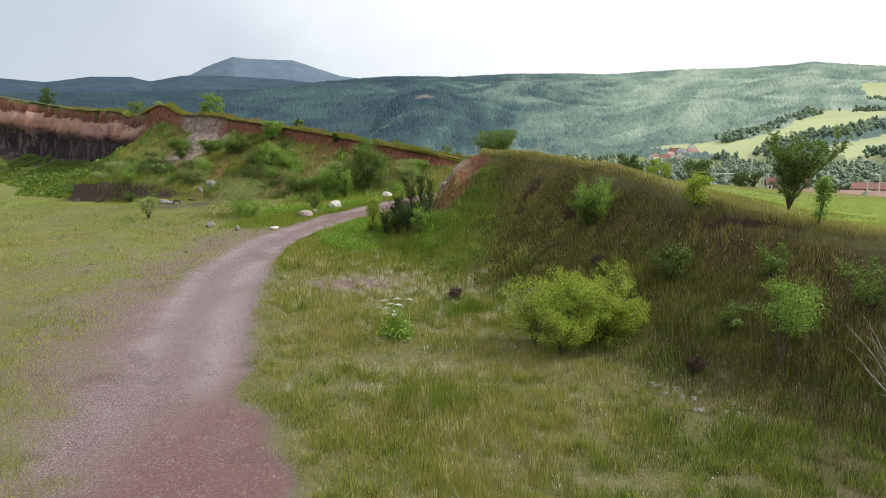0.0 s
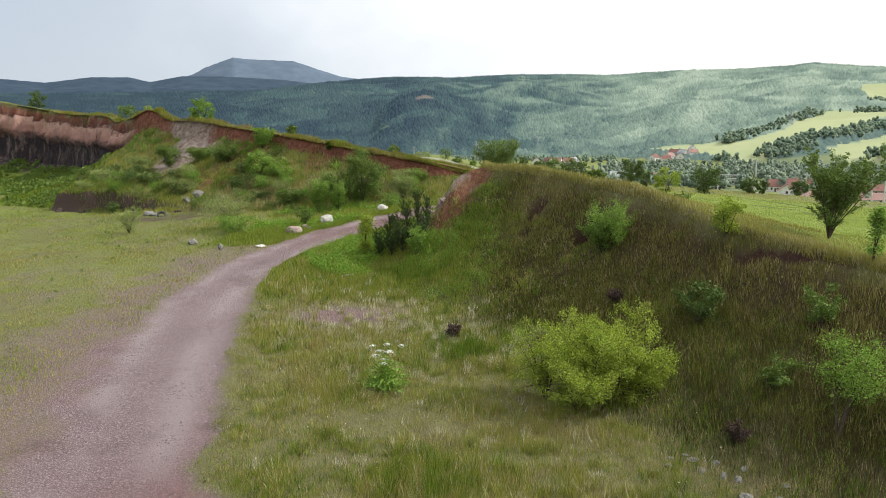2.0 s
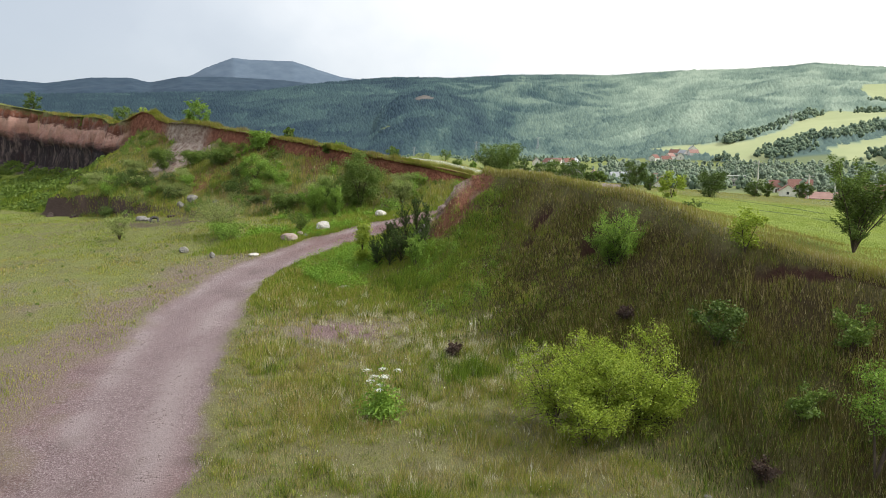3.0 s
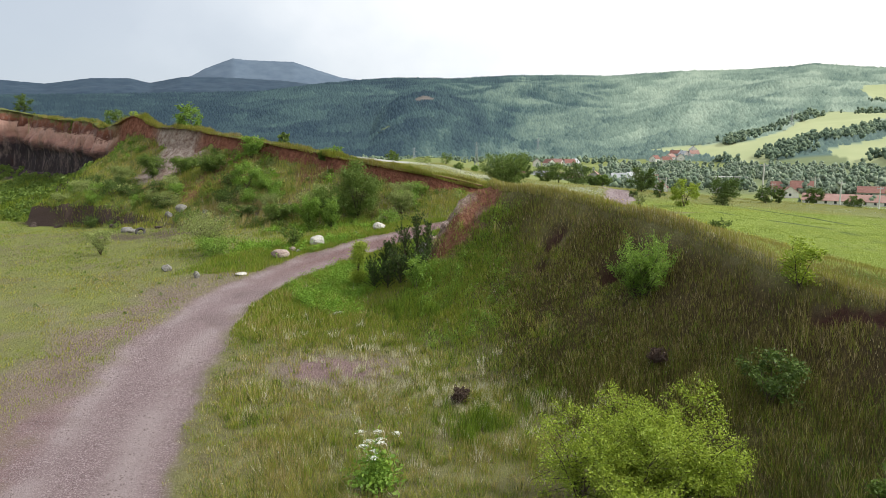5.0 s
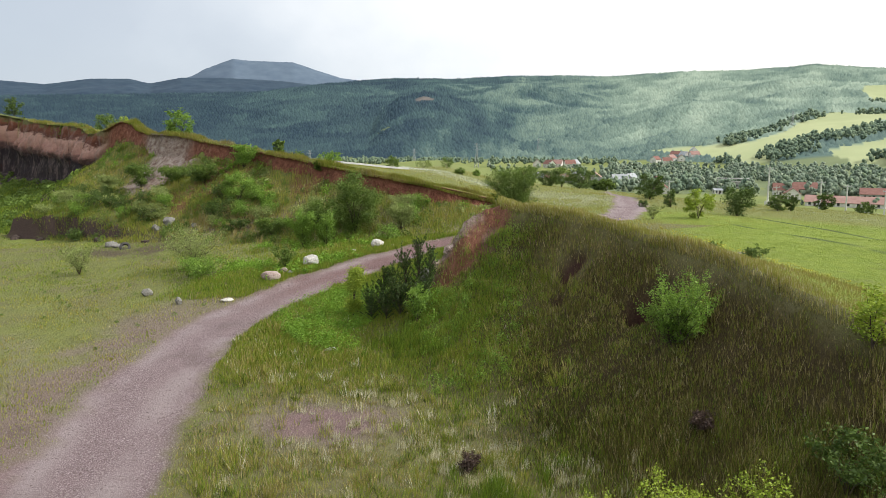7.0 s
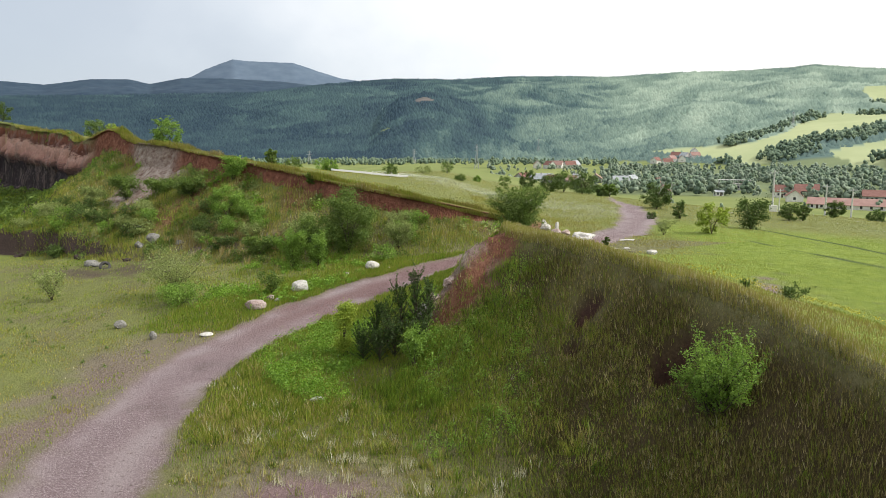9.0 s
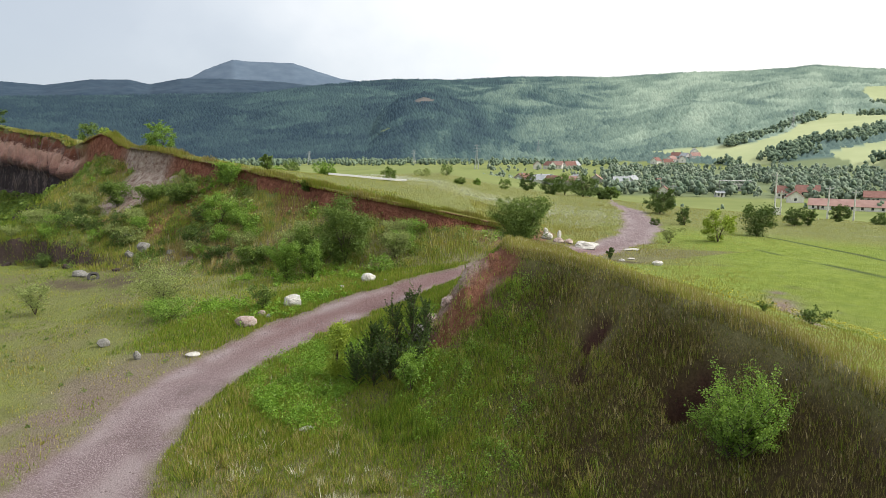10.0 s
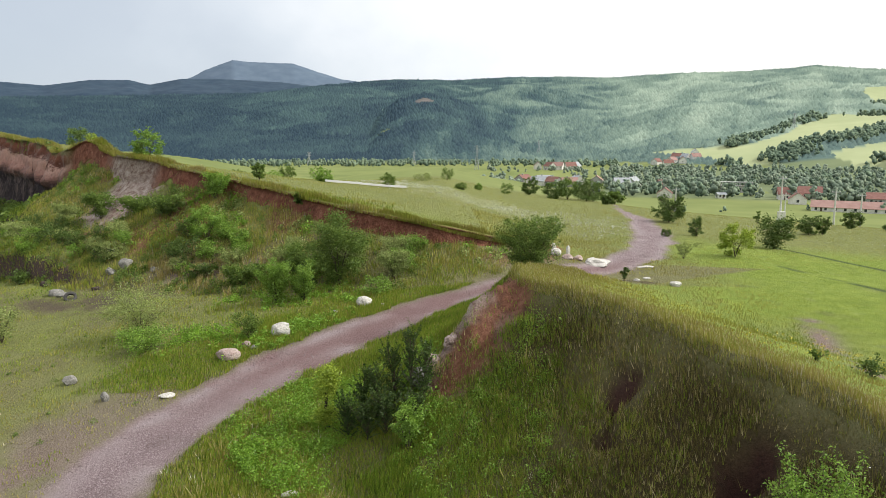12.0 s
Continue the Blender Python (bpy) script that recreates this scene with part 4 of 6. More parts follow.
def rock_mesh(name, size, seed, rough=0.25, level=3, facets=True):
    """A broken stone of about that size (x, y, z) with flat knocked-off sides."""
    rng = np.random.default_rng(seed)
    bm = bmesh.new()
    bmesh.ops.create_icosphere(bm, subdivisions=level, radius=0.5)
    cuts = [(Vector(rng.normal(size=3)).normalized(), 0.30 + 0.16 * rng.random()) for _ in range(9 if facets else 4)]
    for v in bm.verts:
        for way, at in cuts:
            over = v.co.dot(way) - at
            if over > 0:
                v.co -= way * over * 0.85
        n = noise.fractal(v.co * 3.1 + Vector((seed * 3.7, 0, 0)), 0.8, 2.0, 4)
        v.co *= 1 + rough * 0.5 * n
        v.co = Vector((v.co.x * size[0], v.co.y * size[1], v.co.z * size[2] + 0.28 * size[2]))
    mesh = bpy.data.meshes.new(name)
    bm.to_mesh(mesh)
    bm.free()
    return mesh


def stone(label, x, y, size, mat, seed, turn=0.0, name="boulder", group="", category="stone", sink=0.02, rough=0.25):
    mesh = rock_mesh(name, size, seed, rough)
    mesh.materials.append(mat)
    ob = new(name, mesh)
    ob.matrix_world = standing(x, y, turn, sink)
    return tagged(ob, label, category, group)

# ---- shrubs and trees of the quarry ----
shrub("large yellow-green shrub with fine leaves on the grassy floor", 3.15, 16.3, 1.7, 2.0, M_LEAF_YELLOW, 34000, 0.034, 7, 13, 3, (0.1, 0), 0.12, 0.034, lobes=((-0.85, 0.1, 1.75, 1.7), (0.75, 0.1, 2.2, 1.8), (1.1, -0.2, 1.3, 1.4), (-0.3, -0.5, 1.2, 1.9), (0.2, 0.4, 1.9, 1.8)))
shrub("bright green leafy shrub growing from the steep grassy face", 4.85, 22.2, 1.45, 1.25, M_LEAF_FRESH, 11000, 0.034, 8, 11, 5, (-0.05, -0.25), 0.05, 0.035, lobes=((0.1, -0.1, 1.1, 1.15), (-0.1, 0.1, 0.9, 1.2)), sweep=0.7)
shrub("wind-bent young tree with several thin trunks on the crest", 10.1, 19.9, 2.35, 2.1, M_LEAF_MID, 8500, 0.034, 12, 12, 8, (0.4, 0), 0.10, 0.020, "tree", "tree", long=3.2, bushy=0.62, sweep=0.8)
shrub("thin green sapling on the crest beside a tree", 9.2, 16.6, 1.35, 0.6, M_LEAF_FRESH, 900, 0.05, 2, 9, 9, (0.1, 0), 0.15, 0.12, "sapling", "sapling", column=True)
shrub("yellow-green sapling leaning out of the crest", 7.1, 19.1, 1.05, 0.85, M_LEAF_YELLOW, 1100, 0.05, 3, 9, 10, (0.15, 0), 0.15, 0.10, "sapling", "sapling")
shrub("wispy green shrub with a thin dark trunk at the slope's foot", 6.95, 13.6, 1.85, 1.25, M_LEAF_FRESH, 2600, 0.036, 3, 12, 11, (0.35, 0), 0.45, 0.10)
shrub("low dark-green shrub on the shaded slope", 6.5, 15.0, 0.65, 0.75, M_LEAF_MID, 900, 0.045, 5, 6, 12)
shrub("low dark-green shrub on the shaded slope", 7.75, 15.8, 0.85, 0.85, M_LEAF_MID, 1100, 0.045, 5, 6, 13)
shrub("dark-green shrub low on the grassy slope", 5.9, 17.5, 0.95, 1.25, M_LEAF_DARK, 1500, 0.05, 6, 6, 14)
shrub("dark-green shrub on the shaded slope", 9.1, 14.1, 1.1, 1.25, M_LEAF_MID, 1600, 0.045, 6, 7, 15)
for n, (bx, by, bh, bw) in enumerate(((-0.95, 29.7, 1.9, 0.75), (-0.65, 29.35, 1.55, 0.7), (-1.35, 29.9, 1.6, 0.75), (-1.75, 29.55, 1.4, 0.8), (-2.2, 29.8, 1.5, 0.7), (-2.45, 29.3, 1.0, 0.8), (-1.5, 28.95, 1.0, 1.0), (-0.95, 28.75, 0.95, 0.9), (-1.95, 29.0, 0.8, 0.9))):
    shrub("bushy dark-green juniper with feathery upright sprigs beside the track", bx, by, bh, bw, M_NEEDLE, 1500, 0.030, 6, 14, 16 + 300 * n, (0.15 * math.sin(n * 2.0), 0), 0.02, 0.016, long=3.0, column=True, bushy=1.9, group="dark junipers at the spur's foot", sweep=1.0)
shrub("light-green shrub before the dark junipers", -0.95, 28.2, 1.25, 0.8, M_LEAF_FRESH, 1500, 0.05, 4, 8, 18, sweep=0.5)
shrub("slim bright-green sapling beside the track", -3.1, 29.9, 2.2, 0.95, M_LEAF_YELLOW, 4200, 0.045, 2, 16, 19, (0.05, 0), 0.08, 0.11, "sapling", "sapling", column=True)
shrub("tall dark-green shrub with bare dark stems below the bank", -4.7, 42.9, 3.0, 2.2, M_LEAF_MID, 9000, 0.065, 7, 14, 20, (0.1, 0), 0.35, 0.08, dense=True)
shrub("bright green bush at the foot of the bank", -6.95, 40.9, 1.75, 1.45, M_LEAF_FRESH, 5200, 0.055, 8, 10, 21, sweep=0.8, bare=0.05)
shrub("bright green bush at the foot of the bank", -5.85, 41.0, 1.5, 1.1, M_LEAF_FRESH, 3400, 0.055, 7, 9, 22, sweep=0.8, bare=0.05)
shrub("pale green bush on the red bank", -2.3, 42.9, 1.25, 1.5, M_LEAF_GREY, 2600, 0.055, 7, 8, 23)
shrub("green shrub under the crest of the bank", -12.7, 51.2, 1.5, 1.8, M_LEAF_FRESH, 2600, 0.075, 6, 8, 24)
shrub("rounded green shrub on the slope of the bank", -12.1, 47.9, 1.6, 2.0, M_LEAF_FRESH, 3200, 0.075, 7, 8, 25, dense=True)
shrub("small green shrub on the slope of the bank", -10.2, 46.9, 1.05, 1.35, M_LEAF_FRESH, 1700, 0.07, 6, 7, 26)
shrub("dark-green shrub below the pale scar", -20.6, 54.2, 1.5, 2.1, M_LEAF_MID, 2600, 0.08, 7, 8, 27)
shrub("dark-green shrub on the slope of the bank", -17.6, 52.2, 1.0, 2.0, M_LEAF_MID, 2200, 0.08, 7, 7, 28)
shrub("green shrub on the slope of the bank", -15.2, 51.0, 1.1, 1.7, M_LEAF_MID, 1900, 0.08, 6, 7, 29)
shrub("grey-green shrub on the slope of the bank", -23.4, 55.4, 1.1, 1.7, M_LEAF_GREY, 1700, 0.08, 6, 7, 30)
shrub("grey-green shrub on the slope of the bank", -25.8, 54.0, 1.0, 1.5, M_LEAF_GREY, 1400, 0.08, 6, 7, 31)
shrub("dark-green bush low on the bank", -9.2, 43.9, 1.0, 1.7, M_LEAF_MID, 2000, 0.07, 6, 7, 32)
shrub("dark-green bush on the bank", -6.9, 44.4, 1.3, 2.0, M_LEAF_MID, 2600, 0.07, 7, 7, 33)
shrub("airy pale-green shrub standing in the grass", -11.1, 37.5, 1.75, 2.3, M_LEAF_GREY, 4200, 0.045, 9, 9, 34, (0, 0), 0.15, 0.09)
shrub("low pale-green shrub in the grass", -10.3, 36.0, 0.7, 2.1, M_LEAF_FRESH, 2600, 0.05, 9, 6, 35)
shrub("thin pale-green shrub standing in short grass", -16.5, 38.1, 1.35, 1.3, M_LEAF_GREY, 1500, 0.05, 8, 6, 36)
shrub("small green shrub beside the boulders", -6.85, 36.5, 0.9, 0.95, M_LEAF_MID, 1300, 0.05, 6, 7, 37)
shrub("dense dark-green bush on the crest beside white stones", 2.8, 36.3, 1.8, 2.0, M_LEAF_MID, 10000, 0.05, 13, 14, 38, (0, 0), 0.0, 0.04, sweep=0.3, bushy=1.15)
shrub("small dark weed beside the white stones", 7.5, 41.9, 0.75, 0.5, M_LEAF_DARK, 500, 0.05, 4, 5, 39)
shrub("low dark-green shrub on the meadow's edge", 8.6, 27.0, 0.4, 0.7, M_LEAF_DARK, 500, 0.04, 5, 5, 40)
shrub("small weed on the grassy meadow", 7.6, 27.3, 0.3, 0.35, M_LEAF_MID, 200, 0.04, 4, 4, 41)
# meadow behind
shrub("round dark-green bush beside the track on the meadow", 19.0, 71.2, 2.3, 2.6, M_LEAF_DARK, 3600, 0.10, 7, 9, 42, dense=True)
shrub("small dark bush on the meadow", 17.3, 60.2, 1.25, 1.2, M_LEAF_DARK, 1000, 0.08, 5, 7, 43, dense=True)
shrub("small dark bush on the meadow", 15.0, 59.6, 0.55, 0.7, M_LEAF_DARK, 400, 0.07, 5, 5, 44, dense=True)
shrub("yellow-green bush on the meadow", 15.8, 50.4, 1.6, 1.7, M_LEAF_YELLOW, 3000, 0.07, 6, 9, 45, dense=True)
shrub("round dark-green small tree on the meadow", 20.7, 56.2, 2.15, 1.9, M_LEAF_DARK, 3400, 0.08, 2, 18, 46, (0.1, 0), 0.35, 0.10, "tree", "tree", dense=True)
shrub("dark-green bush on the meadow", 31.1, 71.5, 1.6, 1.7, M_LEAF_DARK, 1700, 0.10, 6, 8, 47, dense=True)
shrub("dark-green bush on the meadow", 33.0, 72.8, 1.65, 1.2, M_LEAF_DARK, 1300, 0.10, 5, 8, 48, dense=True)
shrub("dark-green round bush far out on the meadow", 45.0, 88.5, 1.9, 2.2, M_LEAF_DARK, 1500, 0.13, 6, 8, 49, dense=True)
shrub("dark-green bush far out on the meadow", 52.0, 92.0, 1.2, 2.2, M_LEAF_DARK, 1200, 0.13, 6, 7, 50, dense=True)
shrub("small thin sapling on the meadow", 33.0, 85.0, 1.4, 0.9, M_LEAF_MID, 500, 0.10, 3, 6, 51, category="sapling", name="sapling")
shrub("small grey weed bush beside the track", 12.7, 49.6, 0.95, 1.1, M_LEAF_GREY, 700, 0.05, 7, 5, 52)
for n, (bx, by, bh, bw) in enumerate(((16.8, 117, 2.6, 3.6), (19.6, 122, 3.0, 4.2), (22.0, 119, 3.1, 4.6), (24.2, 124, 3.0, 4.2), (25.9, 117, 1.9, 2.6), (14.0, 125, 2.6, 2.8), (22.6, 108, 1.2, 1.7))):
    shrub("rounded green bush in a thicket beside the track", bx, by, bh, bw, (M_LEAF_DARK, M_LEAF_MID, M_LEAF_DARK)[n % 3], 1700, 0.17, 7, 8, 60 + n, group="thicket beside the track", dense=True)
for n, (bx, by, bh, bw, bm_) in enumerate(((-11.9, 57.4, 1.05, 0.8, M_LEAF_MID), (-10.9, 76.0, 1.15, 1.6, M_LEAF_FRESH), (-7.5, 48.7, 0.65, 0.6, M_LEAF_MID), (-5.6, 80.2, 1.25, 1.6, M_LEAF_MID), (0.5, 118, 1.7, 2.2, M_LEAF_MID), (4.5, 104, 0.8, 1.0, M_LEAF_FRESH),
                                           (9.0, 112, 1.6, 1.8, M_LEAF_MID), (-3.0, 108, 0.9, 2.6, M_LEAF_GREY), (2.0, 96, 0.7, 1.4, M_LEAF_MID), (-18.0, 92, 1.3, 2.2, M_LEAF_MID), (-15.0, 95, 1.5, 2.2, M_LEAF_FRESH))):
    shrub("small bush standing alone in the flowering meadow", bx, by, bh, bw, bm_, 800, 0.11, 5, 7, 80 + n, group="bushes on the meadow", dense=True)
shrub("bright green small tree behind the crest of the bank", -19.4, 58.6, 2.0, 1.9, M_LEAF_FRESH, 2400, 0.085, 4, 10, 100, category="tree", name="tree", dense=True)
shrub("bright green bush behind the crest", -27.6, 67.5, 1.5, 1.4, M_LEAF_YELLOW, 1200, 0.09, 5, 7, 101)
shrub("dark-green bush behind the crest", -35.5, 81.0, 1.9, 2.4, M_LEAF_MID, 1500, 0.11, 5, 8, 102, dense=True)
shrub("small dark tree on the top of the cliff", -53.0, 93.5, 2.2, 2.2, M_LEAF_DARK, 1600, 0.11, 2, 12, 103, category="tree", name="tree", dense=True)
for n in range(11):
    shrub("green bush in a hedge along the meadow", -42 + 1.9 * n, 104 + 2.0 * math.sin(n * 2.1), 1.0 + 0.5 * (n * 0.37 % 1), 2.8, (M_LEAF_MID, M_LEAF_FRESH, M_LEAF_GREY)[n % 3], 800, 0.14, 5, 7, 110 + n, group="hedge along the meadow", dense=True)

# scrub on the bank, thickest on its lower half
bank_rng = np.random.default_rng(44)
for n in range(58):
    u = bank_rng.random()
    bx, by = -1.5 - 25 * u + bank_rng.normal(0, 0.6), 43.3 + 10.5 * u**1.3 + bank_rng.normal(0, 1.1)
    if abs(bx + 18.6) < 2.4 and by > 52.5:
        continue
    size = 0.6 + 0.8 * bank_rng.random()
    shrub(("low green scrub on the slope of the bank", "pale green scrub on the slope of the bank", "dark-green scrub on the slope of the bank")[n % 3], bx, by, size * 0.75, size * 1.3, (M_LEAF_FRESH, M_LEAF_GREY, M_LEAF_DARK)[n % 3], int(900 * size), 0.06, 6, 6, 200 + n,
          group="scrub on the bank", dense=n % 2 == 0)


def bare_shrub(x, y):
    rng = np.random.default_rng(77)
    root = thing("bare_shrub", "dead shrub of bare grey twigs beside the slope", "shrub", standing(x, y))
    for k in range(7):
        a, reach, top = math.radians(140 + 22 * k + rng.normal(0, 9)), 0.9 + 0.7 * rng.random(), 1.1 + 1.2 * rng.random()
        t = np.linspace(0, 1, 8)
        main = np.stack([math.cos(a) * reach * t, math.sin(a) * reach * t * 0.7, top * t**0.8 + 0.03 * np.sin(t * 9 + k), 0.016 * (1 - 0.85 * t)], -1)
        lines = [main]
        for q in range(8):
            u = 0.3 + 0.65 * rng.random()
            at = np.array([np.interp(u, t, main[:, i]) for i in range(4)])
            w = np.linspace(0, 1, 4)
            way = np.array([math.cos(a + rng.normal(0, 0.8)), math.sin(a + rng.normal(0, 0.8)) * 0.7, 0.3 + rng.random()]) * (0.25 + 0.35 * rng.random())
            lines.append(np.concatenate([at[None, :3] + w[:, None] * way, (at[3] * 0.5 * (1 - 0.8 * w))[:, None]], 1))
        part("branch", tubes(bpy.data.meshes.new("branch"), lines, 5), M_DEADWOOD, root)


bare_shrub(8.3, 11.4)


def flowering_weed(x, y, height=1.15):
    """A tall weed with flat white flower heads."""
    rng = np.random.default_rng(6)
    root = thing("flowering_weed", "tall green weed with flat white flower heads", "weed", standing(x, y))
    lines, heads = [], []
    for k in range(9):
        a, reach, top = rng.random() * 6.28, 0.08 + 0.32 * rng.random(), height * (0.62 + 0.4 * rng.random())
        t = np.linspace(0, 1, 6)
        lines.append(np.stack([math.cos(a) * reach * t**1.4, math.sin(a) * reach * t**1.4, top * t, 0.009 * (1 - 0.6 * t)], -1))
        heads.append((math.cos(a) * reach, math.sin(a) * reach, top))
    part("stalk", tubes(bpy.data.meshes.new("stalk"), lines, 5), M_LEAF_FRESH, root)
    at = np.concatenate([rng.normal(0, 1, (900, 3)) * [0.22, 0.22, 0.13] + [0, 0, 0.28], rng.normal(0, 1, (250, 3)) * [0.15, 0.15, 0.2] + [0, 0, 0.6]])
    at[:, 2] = np.abs(at[:, 2])
    part("foliage", leaves(bpy.data.meshes.new("foliage"), at, 0.05, rng), M_LEAF_FRESH, root)
    for hx, hy, hz in heads:
        d = rng.normal(0, 0.045, (90, 2))
        at = np.concatenate([d + [hx, hy], (hz + 0.02 - 3.0 * (d**2).sum(1))[:, None]], 1)
        part("flower_head", leaves(bpy.data.meshes.new("flower_head"), at, 0.018, rng, 1.2, 0.2), M_PETAL, root, "white flower head")["kind"] = "stuff"


flowering_weed(-1.25, 17.1)

# ---- stones ----
stone("pinkish boulder lying in the grass beside the track", -7.05, 34.75, (0.80, 0.60, 0.50), M_PINK_STONE, 1, 10)
stone("rounded white boulder lying in the grass beside the track", -5.8, 36.75, (0.80, 0.62, 0.62), M_PALE_STONE, 2, -15)
stone("white boulder lying in the grass beside the track", -3.25, 39.8, (0.66, 0.5, 0.5), M_PALE_STONE, 3, 30)
stone("small white stone in the grass", -2.55, 39.6, (0.2, 0.18, 0.14), M_PALE_STONE, 4)
stone("small pinkish stone beside a boulder", -6.75, 35.75, (0.34, 0.28, 0.28), M_PINK_STONE, 5)
stone("small grey stone beside a boulder", -6.45, 35.55, (0.26, 0.22, 0.2), M_GREY_STONE, 6)
stone("grey stone lying in short grass", -11.45, 33.4, (0.42, 0.34, 0.38), M_GREY_STONE, 7, 40)
stone("small grey stone standing in short grass", -9.75, 32.1, (0.26, 0.22, 0.36), M_GREY_STONE, 8)
stone("flat white stone beside the track", -8.0, 32.15, (0.46, 0.3, 0.16), M_PALE_STONE, 9, 20)
stone("flat pale slab in the grass", -3.45, 27.3, (0.42, 0.24, 0.14), M_PALE_STONE, 10, 35)
stone("small pale stone in the grass", -4.3, 39.0, (0.3, 0.2, 0.16), M_PALE_STONE, 11)
stone("grey lava block on the bank's foot", -16.0, 47.2, (0.75, 0.55, 0.6), M_GREY_STONE, 12, 30)
stone("grey lava block on the bank's foot", -16.7, 47.0, (0.5, 0.45, 0.45), M_GREY_STONE, 13)
stone("low grey stone on the bank's foot", -17.6, 49.0, (0.7, 0.4, 0.28), M_GREY_STONE, 14)
stone("grey stone on the slope of the bank", -14.2, 46.2, (0.45, 0.35, 0.3), M_GREY_STONE, 15)
stone("pale concrete lump on the dark ashy ground", -18.6, 45.4, (0.75, 0.5, 0.42), M_GREY_STONE, 16)
stone("pale concrete lump on the dark ashy ground", -18.0, 45.0, (0.8, 0.4, 0.25), M_GREY_STONE, 17, 25)
stone("large white boulder beside the track on the crest", 7.35, 46.3, (1.3, 0.8, 0.55), M_PALE_STONE, 18, 12, rough=0.7)
stone("upright white stone at the track's end", 5.5, 48.2, (0.30, 0.26, 0.66), M_PALE_STONE, 19, group="row of stones")
stone("upright white stone at the track's end", 6.2, 48.0, (0.30, 0.26, 0.66), M_PALE_STONE, 20, 40, group="row of stones")
stone("white stone at the track's end", 5.4, 47.0, (0.62, 0.5, 0.5), M_PALE_STONE, 21, group="row of stones")
stone("pinkish stone at the track's end", 5.9, 46.4, (0.55, 0.45, 0.34), M_PINK_STONE, 22, group="row of stones")
stone("pinkish stone at the track's end", 6.45, 46.6, (0.6, 0.45, 0.36), M_PINK_STONE, 23, 50, group="row of stones")
stone("white stone lying on the grassy crest", 9.7, 42.0, (0.5, 0.36, 0.36), M_PALE_STONE, 24, -20)
stone("low pale stone lying in the grass", 8.9, 43.4, (0.4, 0.25, 0.12), M_PALE_STONE, 25)
stone("low pale stone lying in the grass", 8.3, 42.8, (0.35, 0.25, 0.15), M_PALE_STONE, 26)
stone("pale flat slab beside the track", 9.6, 46.0, (1.1, 0.4, 0.16), M_PALE_STONE, 27, 15)
rng = np.random.default_rng(12)
for n in range(15):
    u = rng.random()
    stone("small grey stone among dry grass", 4.3 + 1.5 * u + rng.normal(0, 0.22), 13.9 - 1.6 * u + rng.normal(0, 0.25), (0.12 + 0.18 * rng.random(), 0.1 + 0.1 * rng.random(), 0.06 + 0.06 * rng.random()), M_GREY_STONE, 40 + n, 360 * rng.random(), group="stones at the slope's foot")
for wx, wy, wn_ in ((5.45, 14.15, 60), (4.6, 19.9, 61), (0.35, 20.6, 62)):
    shrub("dried dark-brown clump of weeds in the grass", wx, wy, 0.38, 0.5, M_DRY, 900, 0.035, 9, 6, wn_, category="weed", name="dried_weed", group="dried weeds")
# rocks at the lower end of the spur's tip
for n, (rx, ry, size) in enumerate(((-0.62, 29.95, 0.55), (-0.35, 30.15, 0.45), (0.05, 30.4, 0.4))):
    stone("weathered grey-brown rock set in the edge of the spur's tip", rx, ry, (size * 1.3, size, size), (M_GREY_STONE, M_PINK_STONE, M_PINK_STONE)[n], 61 + n, 40 + 25 * n, "rock_outcrop", "rocks of the spur's tip", "rock", sink=0.22, rough=0.8)
# broken blocks at the foot of the dark ledge
for n, (bx, by, size) in enumerate(((-27.2, 50.6, 0.6), (-25.3, 50.2, 0.45), (-22.6, 49.4, 0.5), (-20.6, 48.0, 0.55), (-16.9, 45.9, 0.4))):
    stone("dark basalt block at the foot of a low ledge", bx, by, (size * 1.4, size, size * 0.8), M_BASALT, 70 + n, 47 * n, "basalt_block", "blocks of the basalt ledge", "rock", sink=0.1, rough=0.6)


def tyre(x, y):
    """A worn tyre: carcass, tread blocks and bead."""
    root = thing("tyre", "worn grey tyre leaning on dark ashy ground", "tyre", pose(x, y, land_z(x, y) + 0.10, 48, 0, 20))
    bm = bmesh.new()
    ring = []
    for i in range(36):
        a = 2 * math.pi * i / 36
        row = []
        for q, h in ((0.16, -0.06), (0.21, -0.08), (0.27, -0.07), (0.28, 0.0), (0.27, 0.07), (0.21, 0.08), (0.16, 0.06), (0.17, 0.0)):
            row.append(bm.verts.new((q * math.cos(a), q * math.sin(a), h)))
        ring.append(row)
    for i in range(36):
        for k in range(8):
            bm.faces.new((ring[i][k], ring[(i + 1) % 36][k], ring[(i + 1) % 36][(k + 1) % 8], ring[i][(k + 1) % 8]))
    part("carcass", bm, M_RUBBER, root)


tyre(-17.3, 44.3)

# ---- the valley ----
def far_z(x, y):
    return float(land(np.array([float(x)]), np.array([float(y)]))[0][0])


def box(bm, x0, x1, y0, y1, z0, z1):
    v = [bm.verts.new((x, y, z)) for z in (z0, z1) for y in (y0, y1) for x in (x0, x1)]
    for f in ((0, 2, 3, 1), (4, 5, 7, 6), (0, 1, 5, 4), (2, 6, 7, 3), (0, 4, 6, 2), (1, 3, 7, 5)):
        bm.faces.new([v[i] for i in f])


def boxed(*boxes):
    bm = bmesh.new()
    for b in boxes:
        box(bm, *b)
    return bm


